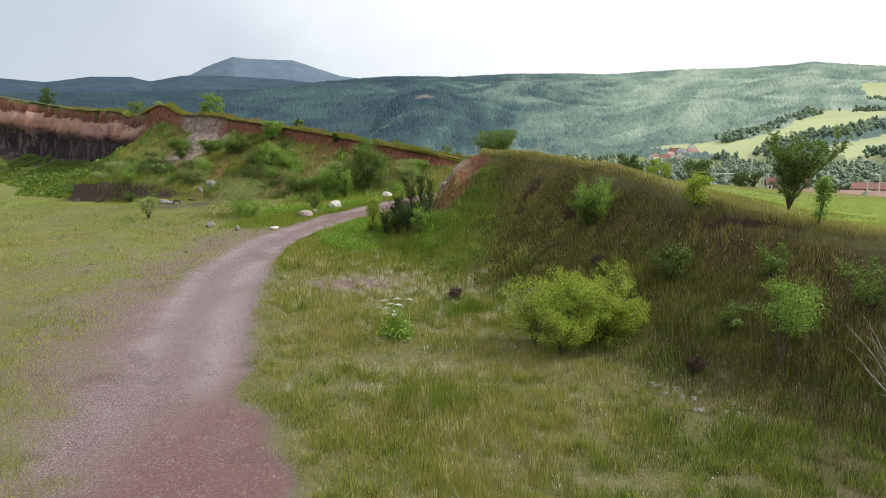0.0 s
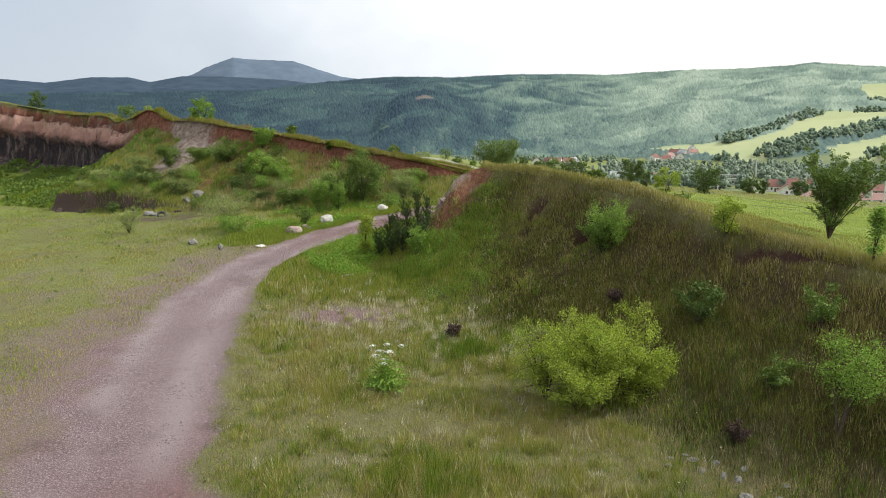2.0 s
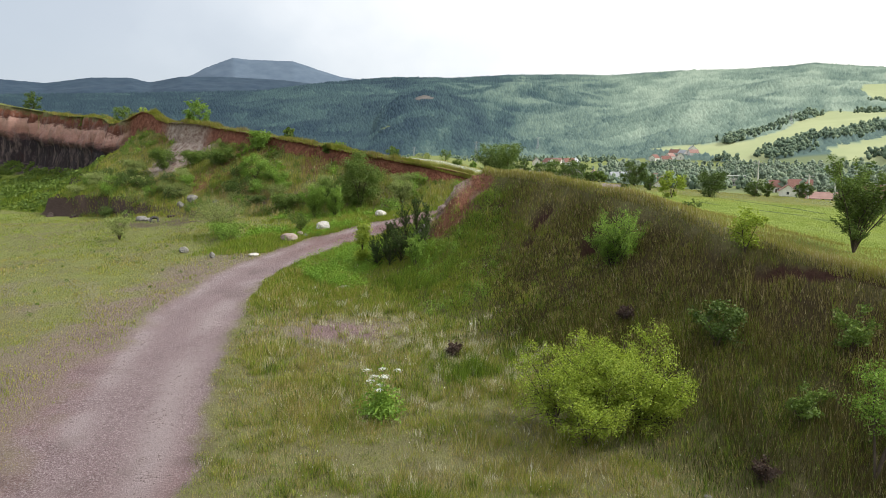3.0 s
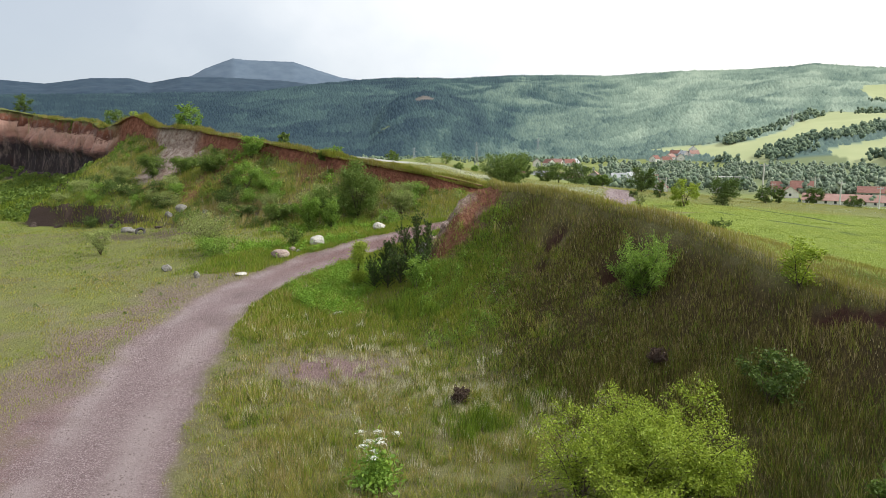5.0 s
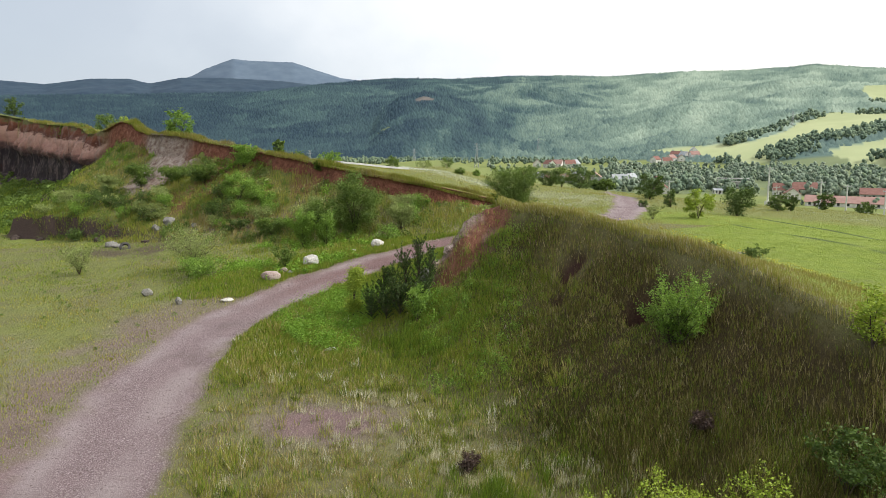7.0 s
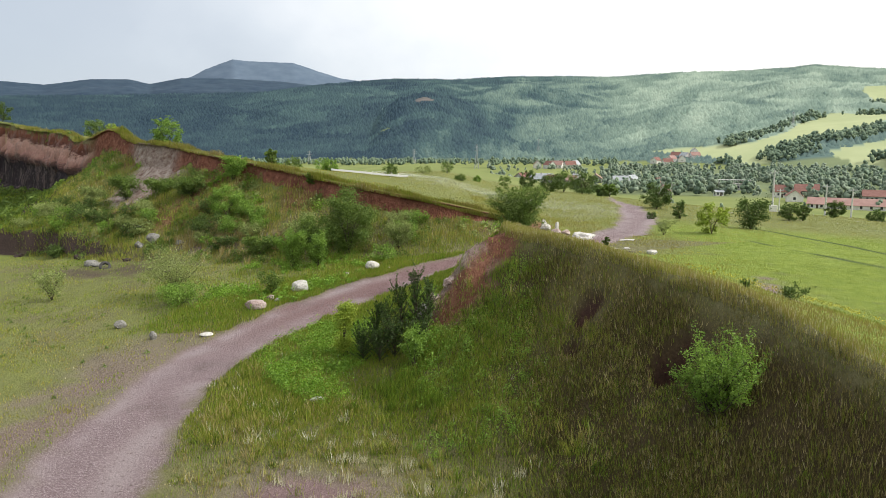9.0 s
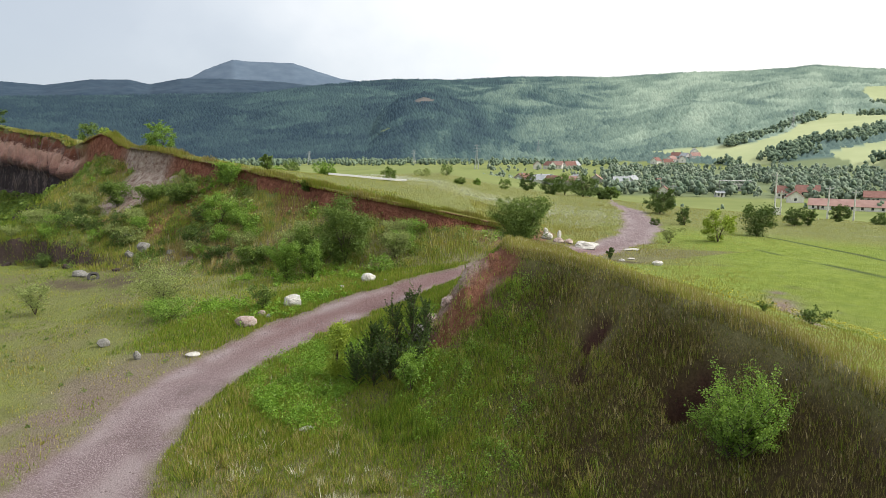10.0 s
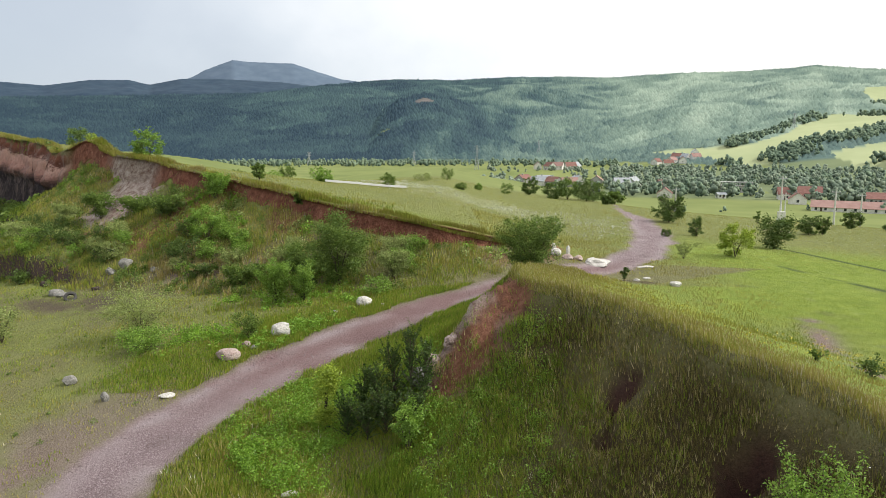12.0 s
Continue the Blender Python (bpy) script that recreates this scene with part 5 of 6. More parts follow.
def house(label, x, y, long, deep, high, roof_high, turn, wall, roof, windows=3, group="", chimney=True):
    """A plain house with a gabled roof along its length, windows with frames and sills, a door and a chimney."""
    root = thing("house", label, "house", pose(x, y, far_z(x, y) - 0.3, 0, 0, turn), group)
    a, d = long / 2, deep / 2
    bm = bmesh.new()
    box(bm, -a, a, -d, d, 0, high)
    for sx in (-a, a):
        bm.faces.new([bm.verts.new(p) for p in ((sx, -d, high), (sx, d, high), (sx, 0, high + roof_high))])
    part("wall", bm, wall, root)
    bm = bmesh.new()
    e, o = 0.5, 0.18
    for s in (-1, 1):
        top = [(-a - e, 0, high + roof_high), (a + e, 0, high + roof_high), (a + e, s * (d + e), high - e * roof_high / d), (-a - e, s * (d + e), high - e * roof_high / d)]
        up = [bm.verts.new((p[0], p[1], p[2] + o)) for p in top]
        low = [bm.verts.new(p) for p in top]
        bm.faces.new(up)
        bm.faces.new(low[::-1])
        for i in range(4):
            bm.faces.new((up[i], low[i], low[(i + 1) % 4], up[(i + 1) % 4]))
    slope = part("roof", bm, roof, root)
    if chimney:
        part("chimney", boxed((a * 0.3, a * 0.3 + 0.7, 0.3, 1.0, high + roof_high * 0.5, high + roof_high + 0.9)), M_WALL_GREY, slope)
    for k in range(windows):
        wx = -a + long * (k + 0.5) / windows
        glass = part("window", boxed((wx - 0.5, wx + 0.5, -d - 0.03, -d + 0.05, high * 0.38, high * 0.38 + 1.3)), M_GLASS, root)
        part("sill", boxed((wx - 0.6, wx + 0.6, -d - 0.14, -d - 0.004, high * 0.38 - 0.1, high * 0.38)), M_WALL_WHITE, glass)
    for s in (-1, 1):
        part("window", boxed((s * a - 0.05 if s < 0 else a - 0.03, s * a + 0.03 if s < 0 else a + 0.05, -0.6, 0.6, high * 0.4, high * 0.4 + 1.3)), M_GLASS, root)
    part("door", boxed((-a + long * 0.75 / windows + 0.7, -a + long * 0.75 / windows + 1.6, -d - 0.05, -d + 0.04, 0.3, 2.35)), M_BARK, root)
    return root


house("white house with a red tiled gable roof beside trees", 182, 364, 8, 8, 3.2, 3.0, 66, M_WALL_WHITE, M_ROOF_RED, 3)
house("pale house with a red tiled gable roof", 192, 392, 12, 8, 3.6, 3.4, -20, M_WALL_WHITE, M_ROOF_RED, 4)
house("house with a dark red roof behind a yard", 206, 400, 14, 9, 3.6, 3.4, -20, M_WALL_GREY, M_ROOF_RED, 4)
house("long low barn with a faded red roof", 197, 312.5, 62, 10, 2.4, 2.6, -32, M_WALL_WHITE, M_ROOF_PINK, 16, chimney=False)
house("long barn with a dark red roof behind another", 236, 356, 40, 11, 3.2, 2.8, -30, M_WALL_GREY, M_ROOF_RED, 10, chimney=False)
house("white shed with a flat grey roof", 158, 402, 4.5, 4, 2.6, 0.9, 0, M_WALL_WHITE, M_ROOF_GREY, 2, chimney=False)
house("small brown-roofed house at the meadow's end", 128, 408, 9, 8, 3.0, 3.0, 70, M_WALL_WHITE, M_ROOF_RED, 2)
for n, (hx, hy) in enumerate(((128, 505), (150, 478), (140, 520), (118, 540), (104, 545), (82, 522), (72, 528), (92, 512), (78, 545), (64, 560))):
    house("village house with a gabled roof among trees", hx, hy, 11, 9, 3.8, 3.2, 25 * n, (M_WALL_WHITE, M_WALL_GREY)[n % 2], (M_ROOF_GREY, M_ROOF_RED, M_ROOF_GREY, M_ROOF_PINK)[n % 4], 3, "houses of the village")
for n, (hx, hy) in enumerate(((318, 985), (330, 1004), (340, 990), (352, 1012), (345, 1030), (362, 1000), (310, 1012), (375, 1040), (130, 850), (142, 862), (155, 850), (164, 868), (118, 870))):
    house("far house with a red roof at the foot of the hill", hx, hy, 13, 10, 5.0, 4.5, 37 * n, M_WALL_WHITE, (M_ROOF_RED, M_ROOF_PINK, M_ROOF_RED, M_ROOF_GREY)[n % 4], 3, "houses at the hill's foot")
house("small white building behind the meadow", -8, 590, 8, 7, 5.5, 1.5, 10, M_WALL_WHITE, M_ROOF_GREY, 2, chimney=False)


def shell_building(x, y, turn, size):
    """An unfinished block: two slabs on posts, with walls below."""
    root = thing("concrete_building", "unfinished grey concrete building with open upper floor", "building", pose(x, y, far_z(x, y) - 0.3, 0, 0, turn) @ Matrix.Scale(size, 4))
    part("wall", boxed((-13, 13, -5, 5, 0, 6.2)), M_WALL_GREY, root)
    part("slab", boxed((-13.4, 13.4, -5.4, 5.4, 6.2, 6.6)), M_WALL_WHITE, root)
    part("roof", boxed((-13.4, 13.4, -5.4, 5.4, 9.2, 9.6)), M_WALL_GREY, root)
    for k in range(9):
        for s in (-1, 1):
            part("post", boxed((-13 + 3.2 * k, -12.6 + 3.2 * k, s * 4.9 - 0.2, s * 4.9 + 0.2, 6.6, 9.2)), M_WALL_GREY, root)
    for k in range(7):
        part("window", boxed((-12 + 3.6 * k, -10.4 + 3.6 * k, -5.06, -4.9, 2.4, 4.2)), M_GLASS, root)


shell_building(188, 452, -24, 0.72)


def pole(x, y, high=8.8, box_on=False):
    root = thing("power_pole", "pale concrete power pole at the meadow's end", "pole", pose(x, y, far_z(x, y) - 0.2), "power poles")
    part("shaft", tubes(bpy.data.meshes.new("shaft"), [[(0, 0, 0, 0.22), (0, 0, high * 0.5, 0.18), (0, 0, high, 0.12)]], 8), M_CONCRETE, root)
    part("crossarm", boxed((-0.9, 0.9, -0.06, 0.06, high - 0.6, high - 0.45)), M_STEEL, root)
    for s in (-0.8, 0.0, 0.8):
        part("insulator", tubes(bpy.data.meshes.new("insulator"), [[(s, 0, high - 0.45, 0.05), (s, 0, high - 0.2, 0.04)]], 6), M_CONCRETE, root)
    if box_on:
        part("transformer_box", boxed((-0.7, 0.7, -0.8, -0.2, 0.5, 2.2)), M_WALL_WHITE, root)
    return root


pole(66.5, 148, 9.2, True)
pole(79.5, 152, 7.5)
pole(91.0, 162, 7.5)
pole(104, 163, 7.5)
pole(60, 190, 7.0)
pole(96, 205, 8.0)
pole(118, 190, 8.0)


def pylon(x, y, high):
    root = thing("pylon", "grey lattice power pylon in the valley", "pylon", pose(x, y, far_z(x, y) - 0.3), "pylons")
    for sx in (-1, 1):
        for sy in (-1, 1):
            part("leg", tubes(bpy.data.meshes.new("leg"), [[(sx * 2.6, sy * 2.6, 0, 0.22), (sx * 0.9, sy * 0.9, high * 0.62, 0.18), (sx * 0.35, sy * 0.35, high, 0.12)]], 4), M_STEEL, root)
    lines = []
    for k in range(9):
        z0, z1 = high * k / 9, high * (k + 1) / 9
        w0, w1 = 2.6 - 2.3 * z0 / high, 2.6 - 2.3 * z1 / high
        for sy in (-1, 1):
            lines += [[(-w0, sy * w0, z0, 0.09), (w1, sy * w1, z1, 0.09)], [(w0, sy * w0, z0, 0.09), (-w1, sy * w1, z1, 0.09)]]
    part("bracing", tubes(bpy.data.meshes.new("bracing"), lines, 4), M_STEEL, root)
    for z, w in ((0.72, 4.5), (0.84, 3.8), (0.95, 3.0)):
        part("crossarm", tubes(bpy.data.meshes.new("crossarm"), [[(-w, 0, high * z, 0.12), (0, 0, high * z + 0.5, 0.2), (w, 0, high * z, 0.12)]], 4), M_STEEL, root)


pylon(41, 850, 30)
pylon(-45, 1080, 22)
pylon(-200, 1040, 20)
pylon(170, 1240, 26)
pylon(560, 1120, 26)


def crowns(name, label, places, highs, mat, seed, lumps=7):
    """Far trees: crowns of rounded uneven lobes that reach to the ground, joined."""
    rng = np.random.default_rng(seed)
    bm = bmesh.new()
    bmesh.ops.create_icosphere(bm, subdivisions=1, radius=1.0)
    ball = np.array([v.co for v in bm.verts])
    tri = np.array([[v.index for v in f.verts] for f in bm.faces])
    bm.free()
    places, highs = np.asarray(places, float), np.asarray(highs, float)
    z = land(places[:, 0], places[:, 1])[0]
    n = len(places)
    slim = 0.22 + 0.18 * rng.random(n)
    u = (np.arange(lumps)[None] + rng.random((n, lumps))) / lumps
    a = rng.random((n, lumps)) * 2 * np.pi
    off = (slim * highs)[:, None] * rng.random((n, lumps)) ** 0.5 * (1.15 - 0.75 * u)
    hub = np.stack([places[:, :1] + np.cos(a) * off, places[:, 1:] + np.sin(a) * off, z[:, None] + highs[:, None] * (0.18 + 0.66 * u)], -1)
    size = highs[:, None] * (0.14 + 0.09 * rng.random((n, lumps))) * (1.2 - 0.35 * u) * (7 / lumps) ** 0.4
    k = len(ball)
    points = hub[:, :, None] + ball[None, None] * size[:, :, None, None] * (0.55 + 0.9 * rng.random((n, lumps, k, 1)))
    mesh = bpy.data.meshes.new(name)
    quick_mesh(mesh, points.reshape(-1, 3), (np.arange(n * lumps)[:, None, None] * k + tri[None]).reshape(-1, 3))
    mesh.materials.append(mat)
    return tagged(new(name, mesh), label, "trees", kind="stuff")


def valley_woods():
    rng = np.random.default_rng(5)
    az, r = np.radians(13.5 + 26 * rng.random(980)), 425 + 470 * rng.random(980) ** 0.9
    x, y = r * np.sin(az), r * np.cos(az)
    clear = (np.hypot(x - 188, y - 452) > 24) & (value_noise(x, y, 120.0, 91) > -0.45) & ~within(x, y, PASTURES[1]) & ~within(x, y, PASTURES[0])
    x, y = x[clear], y[clear]
    k = rng.random(len(x)) < 0.62
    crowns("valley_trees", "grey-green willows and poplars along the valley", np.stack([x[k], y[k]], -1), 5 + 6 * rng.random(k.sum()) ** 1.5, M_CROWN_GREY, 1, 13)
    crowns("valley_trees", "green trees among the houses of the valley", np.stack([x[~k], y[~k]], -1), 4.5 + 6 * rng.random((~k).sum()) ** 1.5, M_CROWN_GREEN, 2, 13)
    az, r = np.radians(3 + 12 * rng.random(170)), 430 + 420 * rng.random(170)
    x, y = r * np.sin(az), r * np.cos(az)
    k = value_noise(x, y, 90.0, 93) > 0.0
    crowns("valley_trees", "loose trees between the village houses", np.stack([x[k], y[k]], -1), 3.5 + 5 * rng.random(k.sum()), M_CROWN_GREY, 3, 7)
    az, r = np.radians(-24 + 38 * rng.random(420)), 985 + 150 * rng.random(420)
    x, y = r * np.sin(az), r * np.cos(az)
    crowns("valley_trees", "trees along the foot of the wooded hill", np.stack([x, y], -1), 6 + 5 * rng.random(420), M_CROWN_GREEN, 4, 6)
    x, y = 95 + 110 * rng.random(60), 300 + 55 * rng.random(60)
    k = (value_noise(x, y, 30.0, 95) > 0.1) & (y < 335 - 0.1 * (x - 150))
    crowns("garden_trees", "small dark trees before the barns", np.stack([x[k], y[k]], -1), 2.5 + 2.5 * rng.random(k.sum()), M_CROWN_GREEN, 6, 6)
    # hedges and single trees on the pastures
    rows = []
    for (x0, y0), (x1, y1), n in (((420, 905), (500, 950), 60), (((420, 880), (470, 900), 40)), ((490, 935), (640, 1000), 80), ((520, 930), (660, 985), 70), ((600, 960), (760, 1010), 70), ((430, 1050), (520, 1110), 60),
                                  ((440, 1070), (500, 1120), 50), ((540, 1130), (660, 1230), 60), ((700, 1190), (800, 1210), 24), ((372, 940), (380, 880), 10), ((470, 770), (620, 800), 40), ((880, 1420), (930, 1480), 30)):
        u = rng.random(n)
        rows.append(np.stack([x0 + (x1 - x0) * u + rng.normal(0, 9, n), y0 + (y1 - y0) * u + rng.normal(0, 9, n)], -1))
    rows = np.concatenate(rows)
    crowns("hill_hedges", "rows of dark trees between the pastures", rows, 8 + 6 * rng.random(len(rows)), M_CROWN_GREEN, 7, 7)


valley_woods()


def pale_strip():
    """A strip of white sheeting laid over the far side of the meadow."""
    bm = bmesh.new()
    n = 40
    rows = []
    for i in range(n + 1):
        u = i / n
        x, y = STRIP[0][0] + (STRIP[1][0] - STRIP[0][0]) * u, STRIP[0][1] + (STRIP[1][1] - STRIP[0][1]) * u
        rows.append([bm.verts.new((x, y + s, land_z(x, y + s) + h)) for s, h in ((-0.3, 0.10), (-0.2, 0.26), (0.2, 0.28), (0.3, 0.10))])
    for a, b in zip(rows, rows[1:]):
        for k in range(3):
            bm.faces.new((a[k], b[k], b[k + 1], a[k + 1]))
    mesh = bpy.data.meshes.new("white_strip")
    bm.to_mesh(mesh)
    bm.free()
    mesh.materials.append(M_PLASTIC)
    tagged(new("white_strip", mesh), "long strip of white sheeting lying on the meadow", "sheeting")


STRIP = ((-10.6, 74.5), (-3.7, 79.5))
pale_strip()

# ---- grass and flowers ----
def blades(name, x, y, height, width, tone, lean, rng, label, mat=None, lift=0.0, bend=0.35, category="grass", stand=None):
    """Many single blades in one mesh, each a bent pointed triangle pair standing on the land."""
    n = len(x)
    z = (land(x, y)[0] if stand is None else stand) - 0.02 + lift
    a = rng.random(n) * 2 * np.pi
    sx, sy = np.cos(a) * width * 0.5, np.sin(a) * width * 0.5
    b = rng.random(n) * 2 * np.pi
    tipx = (np.cos(b) * bend * rng.random(n) + lean[0]) * height
    tipy = (np.sin(b) * bend * rng.random(n) + lean[1]) * height
    p0 = np.stack([x - sx, y - sy, z], -1)
    p1 = np.stack([x + sx, y + sy, z], -1)
    p2 = np.stack([x + tipx, y + tipy, z + height], -1)
    mesh = bpy.data.meshes.new(name)
    quick_mesh(mesh, np.stack([p0, p1, p2], 1).reshape(-1, 3), np.arange(n * 3).reshape(-1, 3))
    mesh.attributes.new("tone", "FLOAT", "POINT").data.foreach_set("value", np.repeat(np.clip(tone, 0, 1), 3).astype(np.float32))
    mesh.materials.append(mat or M_GRASS)
    return tagged(new(name, mesh), label, category, kind="stuff")


def strewn(rng, n, x0, x1, y0, y1, power=1.2):
    """n random places in a stretch, thinning out with the distance from the open floor."""
    m = int(n * 6)
    x, y = x0 + (x1 - x0) * rng.random(m), y0 + (y1 - y0) * rng.random(m)
    d = np.hypot(x, y - 4)
    w = 1 / np.maximum(d, 8) ** power
    keep = rng.random(m) < w / w.max()
    return x[keep][:n], y[keep][:n]


def tufted(x, y, seed):
    """0 to 1: how thick the grass stands, in tufts and patches."""
    return np.clip(0.55 + 0.6 * value_noise(x, y, 0.55, seed) + 0.5 * value_noise(x, y, 2.6, seed + 5), 0, 1)


def far_wide(x, y):
    """Blades count for more than one where they stand far off."""
    return np.clip(np.hypot(x, y - 5) / 14, 0.8, 3.2)


grass_rng = np.random.default_rng(31)


def zone_floor():
    rng = grass_rng
    x, y = strewn(rng, 620000, -6.5, 10, 5.5, 31, 1.4)
    _, track, cliff, fall, su, d, s, _ = near_ground(x, y)
    thick = tufted(x, y, 201)
    bare = 1.5 * np.exp(-(((x + 2.9) / 1.8) ** 2) - ((y - 22.8) / 1.15) ** 2) + np.exp(-(((x - 5.0) / 1.1) ** 2) - ((y - 13.1) / 0.9) ** 2) * 0.8
    keep = (track < 0.45) & (su < 0.45 + 0.6 * rng.random(len(x))) & (s < -1.5) & (rng.random(len(x)) < np.clip(0.25 + thick, 0, 1) * (1 - 0.93 * np.clip(bare, 0, 1)) * (1 - 0.6 * ramp(0.02, 0.4, track)))
    x, y, thick = x[keep][:170000], y[keep][:170000], thick[keep][:170000]
    # a third of the blades stand in tufts that lean apart
    pick = rng.integers(0, len(x), 9500)
    per = 20
    away = rng.normal(0, 1, (len(pick) * per, 2))
    big = np.repeat(0.6 + 0.8 * rng.random(len(pick)), per)
    x = np.concatenate([x, np.repeat(x[pick], per) + away[:, 0] * 0.055 * big])
    y = np.concatenate([y, np.repeat(y[pick], per) + away[:, 1] * 0.055 * big])
    lean = np.concatenate([np.full((len(thick), 2), (0.05, 0.0)), away * 0.28])
    tall = np.concatenate([np.ones(len(thick)), 1.25 * big])
    hue = np.concatenate([np.zeros(len(thick)), np.repeat(rng.normal(-0.02, 0.24, len(pick)), per)])
    thick = tufted(x, y, 201)
    n = len(x)
    patch = value_noise(x, y, 3.4, 211)
    fine = value_noise(x, y, 0.7, 214)
    beside, half = along(x, y, TRACK, TRACK_HALF)
    height = (0.05 + 0.15 * thick + 0.05 * patch) * (0.4 + rng.random(n)) * tall * (0.35 + 0.65 * ramp(0.1, 1.1, np.abs(beside) - half))
    tone = 0.37 + hue - 0.26 * ramp(2.5, 5.5, x) * ramp(19, 15, y) + 0.20 * patch + 0.22 * fine + rng.normal(0, 0.12, n)
    dead = ramp(0.05, 0.5, value_noise(x, y, 1.5, 216)) * 0.38
    tone = np.where(rng.random(n) < 0.10 + dead, 0.70 + 0.16 * rng.random(n), tone)
    blades("floor_grass", x, y, np.clip(height, 0.03, 0.7), 0.013 * far_wide(x, y), tone, (lean[:, 0], lean[:, 1]), rng, "mixed green and straw-coloured grass on the quarry floor")


def zone_left():
    rng = grass_rng
    x, y = strewn(rng, 500000, -40, -3, 6, 56, 1.3)
    _, track, cliff, fall, su, d, s, _ = near_ground(x, y)
    thick = tufted(x, y, 221)
    left = along(x, y, TRACK)[0] > 0.6
    keep = left & (track < 0.7) & (fall < 0.02) & (rng.random(len(x)) < np.clip(thick - 0.10, 0.04, 1) * (1 - 0.8 * track) * (1 - ashes_at(x, y)) * (1 - 0.9 * (np.abs(along(x, y, LEDGE)[0]) < 0.4)))
    x, y, thick = x[keep][:125000], y[keep][:125000], thick[keep][:125000]
    n = len(x)
    patch = value_noise(x, y, 5.0, 225)
    height = (0.04 + 0.06 * thick + 0.07 * ramp(32, 40, y) * ramp(-16, -8, x)) * (0.5 + rng.random(n))
    tone = 0.50 + 0.18 * patch + 0.26 * value_noise(x, y, 1.5, 227) - 0.14 * ramp(31, 37, y) + rng.normal(0, 0.12, n)
    blades("short_grass", x, y, height, 0.017 * far_wide(x, y), tone, (0.05, 0), rng, "short yellowish grass with bare earth between")


def zone_spur():
    rng = grass_rng
    x, y = strewn(rng, 900000, -2.5, 16, 8, 34, 0.9)
    _, track, cliff, fall, su, d, s, _ = near_ground(x, y)
    thick = tufted(x, y, 231)
    slip = np.maximum(0.96 * tip_at(x, y), np.maximum(1.2 * slips_at(x, y), ramp(0.1, 0.4, hollow_at(x, y))))
    keep = (su > 0.02) & (track < 0.2) & (rng.random(len(x)) < np.clip(thick + 0.30, 0, 1) * (1 - 0.92 * np.clip(slip, 0, 1)) * (1 - 0.5 * ramp(20, 14, y)) * (0.25 + 0.75 * ramp(1.0, 0.65, su)))
    x, y, thick, su = x[keep][:265000], y[keep][:265000], thick[keep][:265000], su[keep][:265000]
    n = len(x)
    patch = value_noise(x, y, 2.4, 235)
    green = np.exp(-(((x - 0.6) / 1.5) ** 2) - ((y - 27.8) / 3.0) ** 2)
    height = (0.09 + 0.15 * thick) * (0.35 + 0.9 * rng.random(n)) * (1 + 0.5 * ramp(23, 17, y)) * (0.45 + 0.55 * ramp(0.0, 0.15, su))
    brown = np.maximum(ramp(23, 15, y), 0.95 * ramp(0.3, 2.4, x - 0.25 * np.clip(y - 26, 0, 9)))
    dry = rng.random(n) < 0.12 + 0.76 * brown * (1 - green) * (0.35 + 0.65 * ramp(1.0, 0.6, su))
    tone = np.where(dry, 0.36 + 0.17 * ramp(0.45, 0.1, su) - 0.09 * ramp(0.4, 0.8, su) + 0.26 * patch + rng.normal(0, 0.17, n), 0.34 + 0.16 * patch - 0.10 * green - 0.16 * brown * ramp(0.05, 0.5, su) + rng.normal(0, 0.10, n))
    tone = np.where(dry & (rng.random(n) < 0.07), 0.80 + 0.2 * rng.random(n), tone)
    wide = 0.014 * far_wide(x, y)
    for pick, mat, label in ((~dry, M_GRASS, "green grass on the steep shaded slope"), (dry, M_STALK, "tall brown and ochre grass stalks on the steep shaded slope")):
        blades("slope_grass", x[pick], y[pick], height[pick], wide[pick], tone[pick], (-0.10, -0.08), rng, label, mat, bend=0.45)


def zone_crest():
    rng = grass_rng
    u = rng.random(260000)
    i = (u * 11).astype(int) + 1
    fr = (u * 11) % 1
    line = np.array(SPUR[:14])
    x = line[i, 0] * (1 - fr) + line[i + 1, 0] * fr + rng.normal(0, 1, len(u)) * 1.3 * (rng.random(len(u)) + 0.3)
    y = line[i, 1] * (1 - fr) + line[i + 1, 1] * fr + rng.normal(0, 1, len(u)) * 0.8
    s = near_ground(x, y)[6]
    keep = (s > -0.22) & (rng.random(len(x)) < np.clip(0.1 + tufted(x, y, 241), 0, 1)) & (np.hypot(x - 0.9, y - 30.9) > 0.9)
    s = s[keep][:90000]
    x, y = x[keep][:90000], y[keep][:90000]
    n = len(x)
    height = (0.08 + 0.12 * np.exp(-((s / 0.5) ** 2))) * (0.4 + rng.random(n)) * (0.8 + 0.5 * value_noise(x, y, 0.8, 243))
    tone = 0.58 + 0.10 * value_noise(x, y, 2.0, 245) + rng.normal(0, 0.12, n)
    tone = np.where(rng.random(n) < 0.15, 0.80 + 0.12 * rng.random(n), tone)
    blades("crest_grass", x, y, np.clip(height, 0.05, 1), 0.012 * far_wide(x, y), tone, (-0.10, -0.05), rng, "long pale-green grass along the crest of the spur")


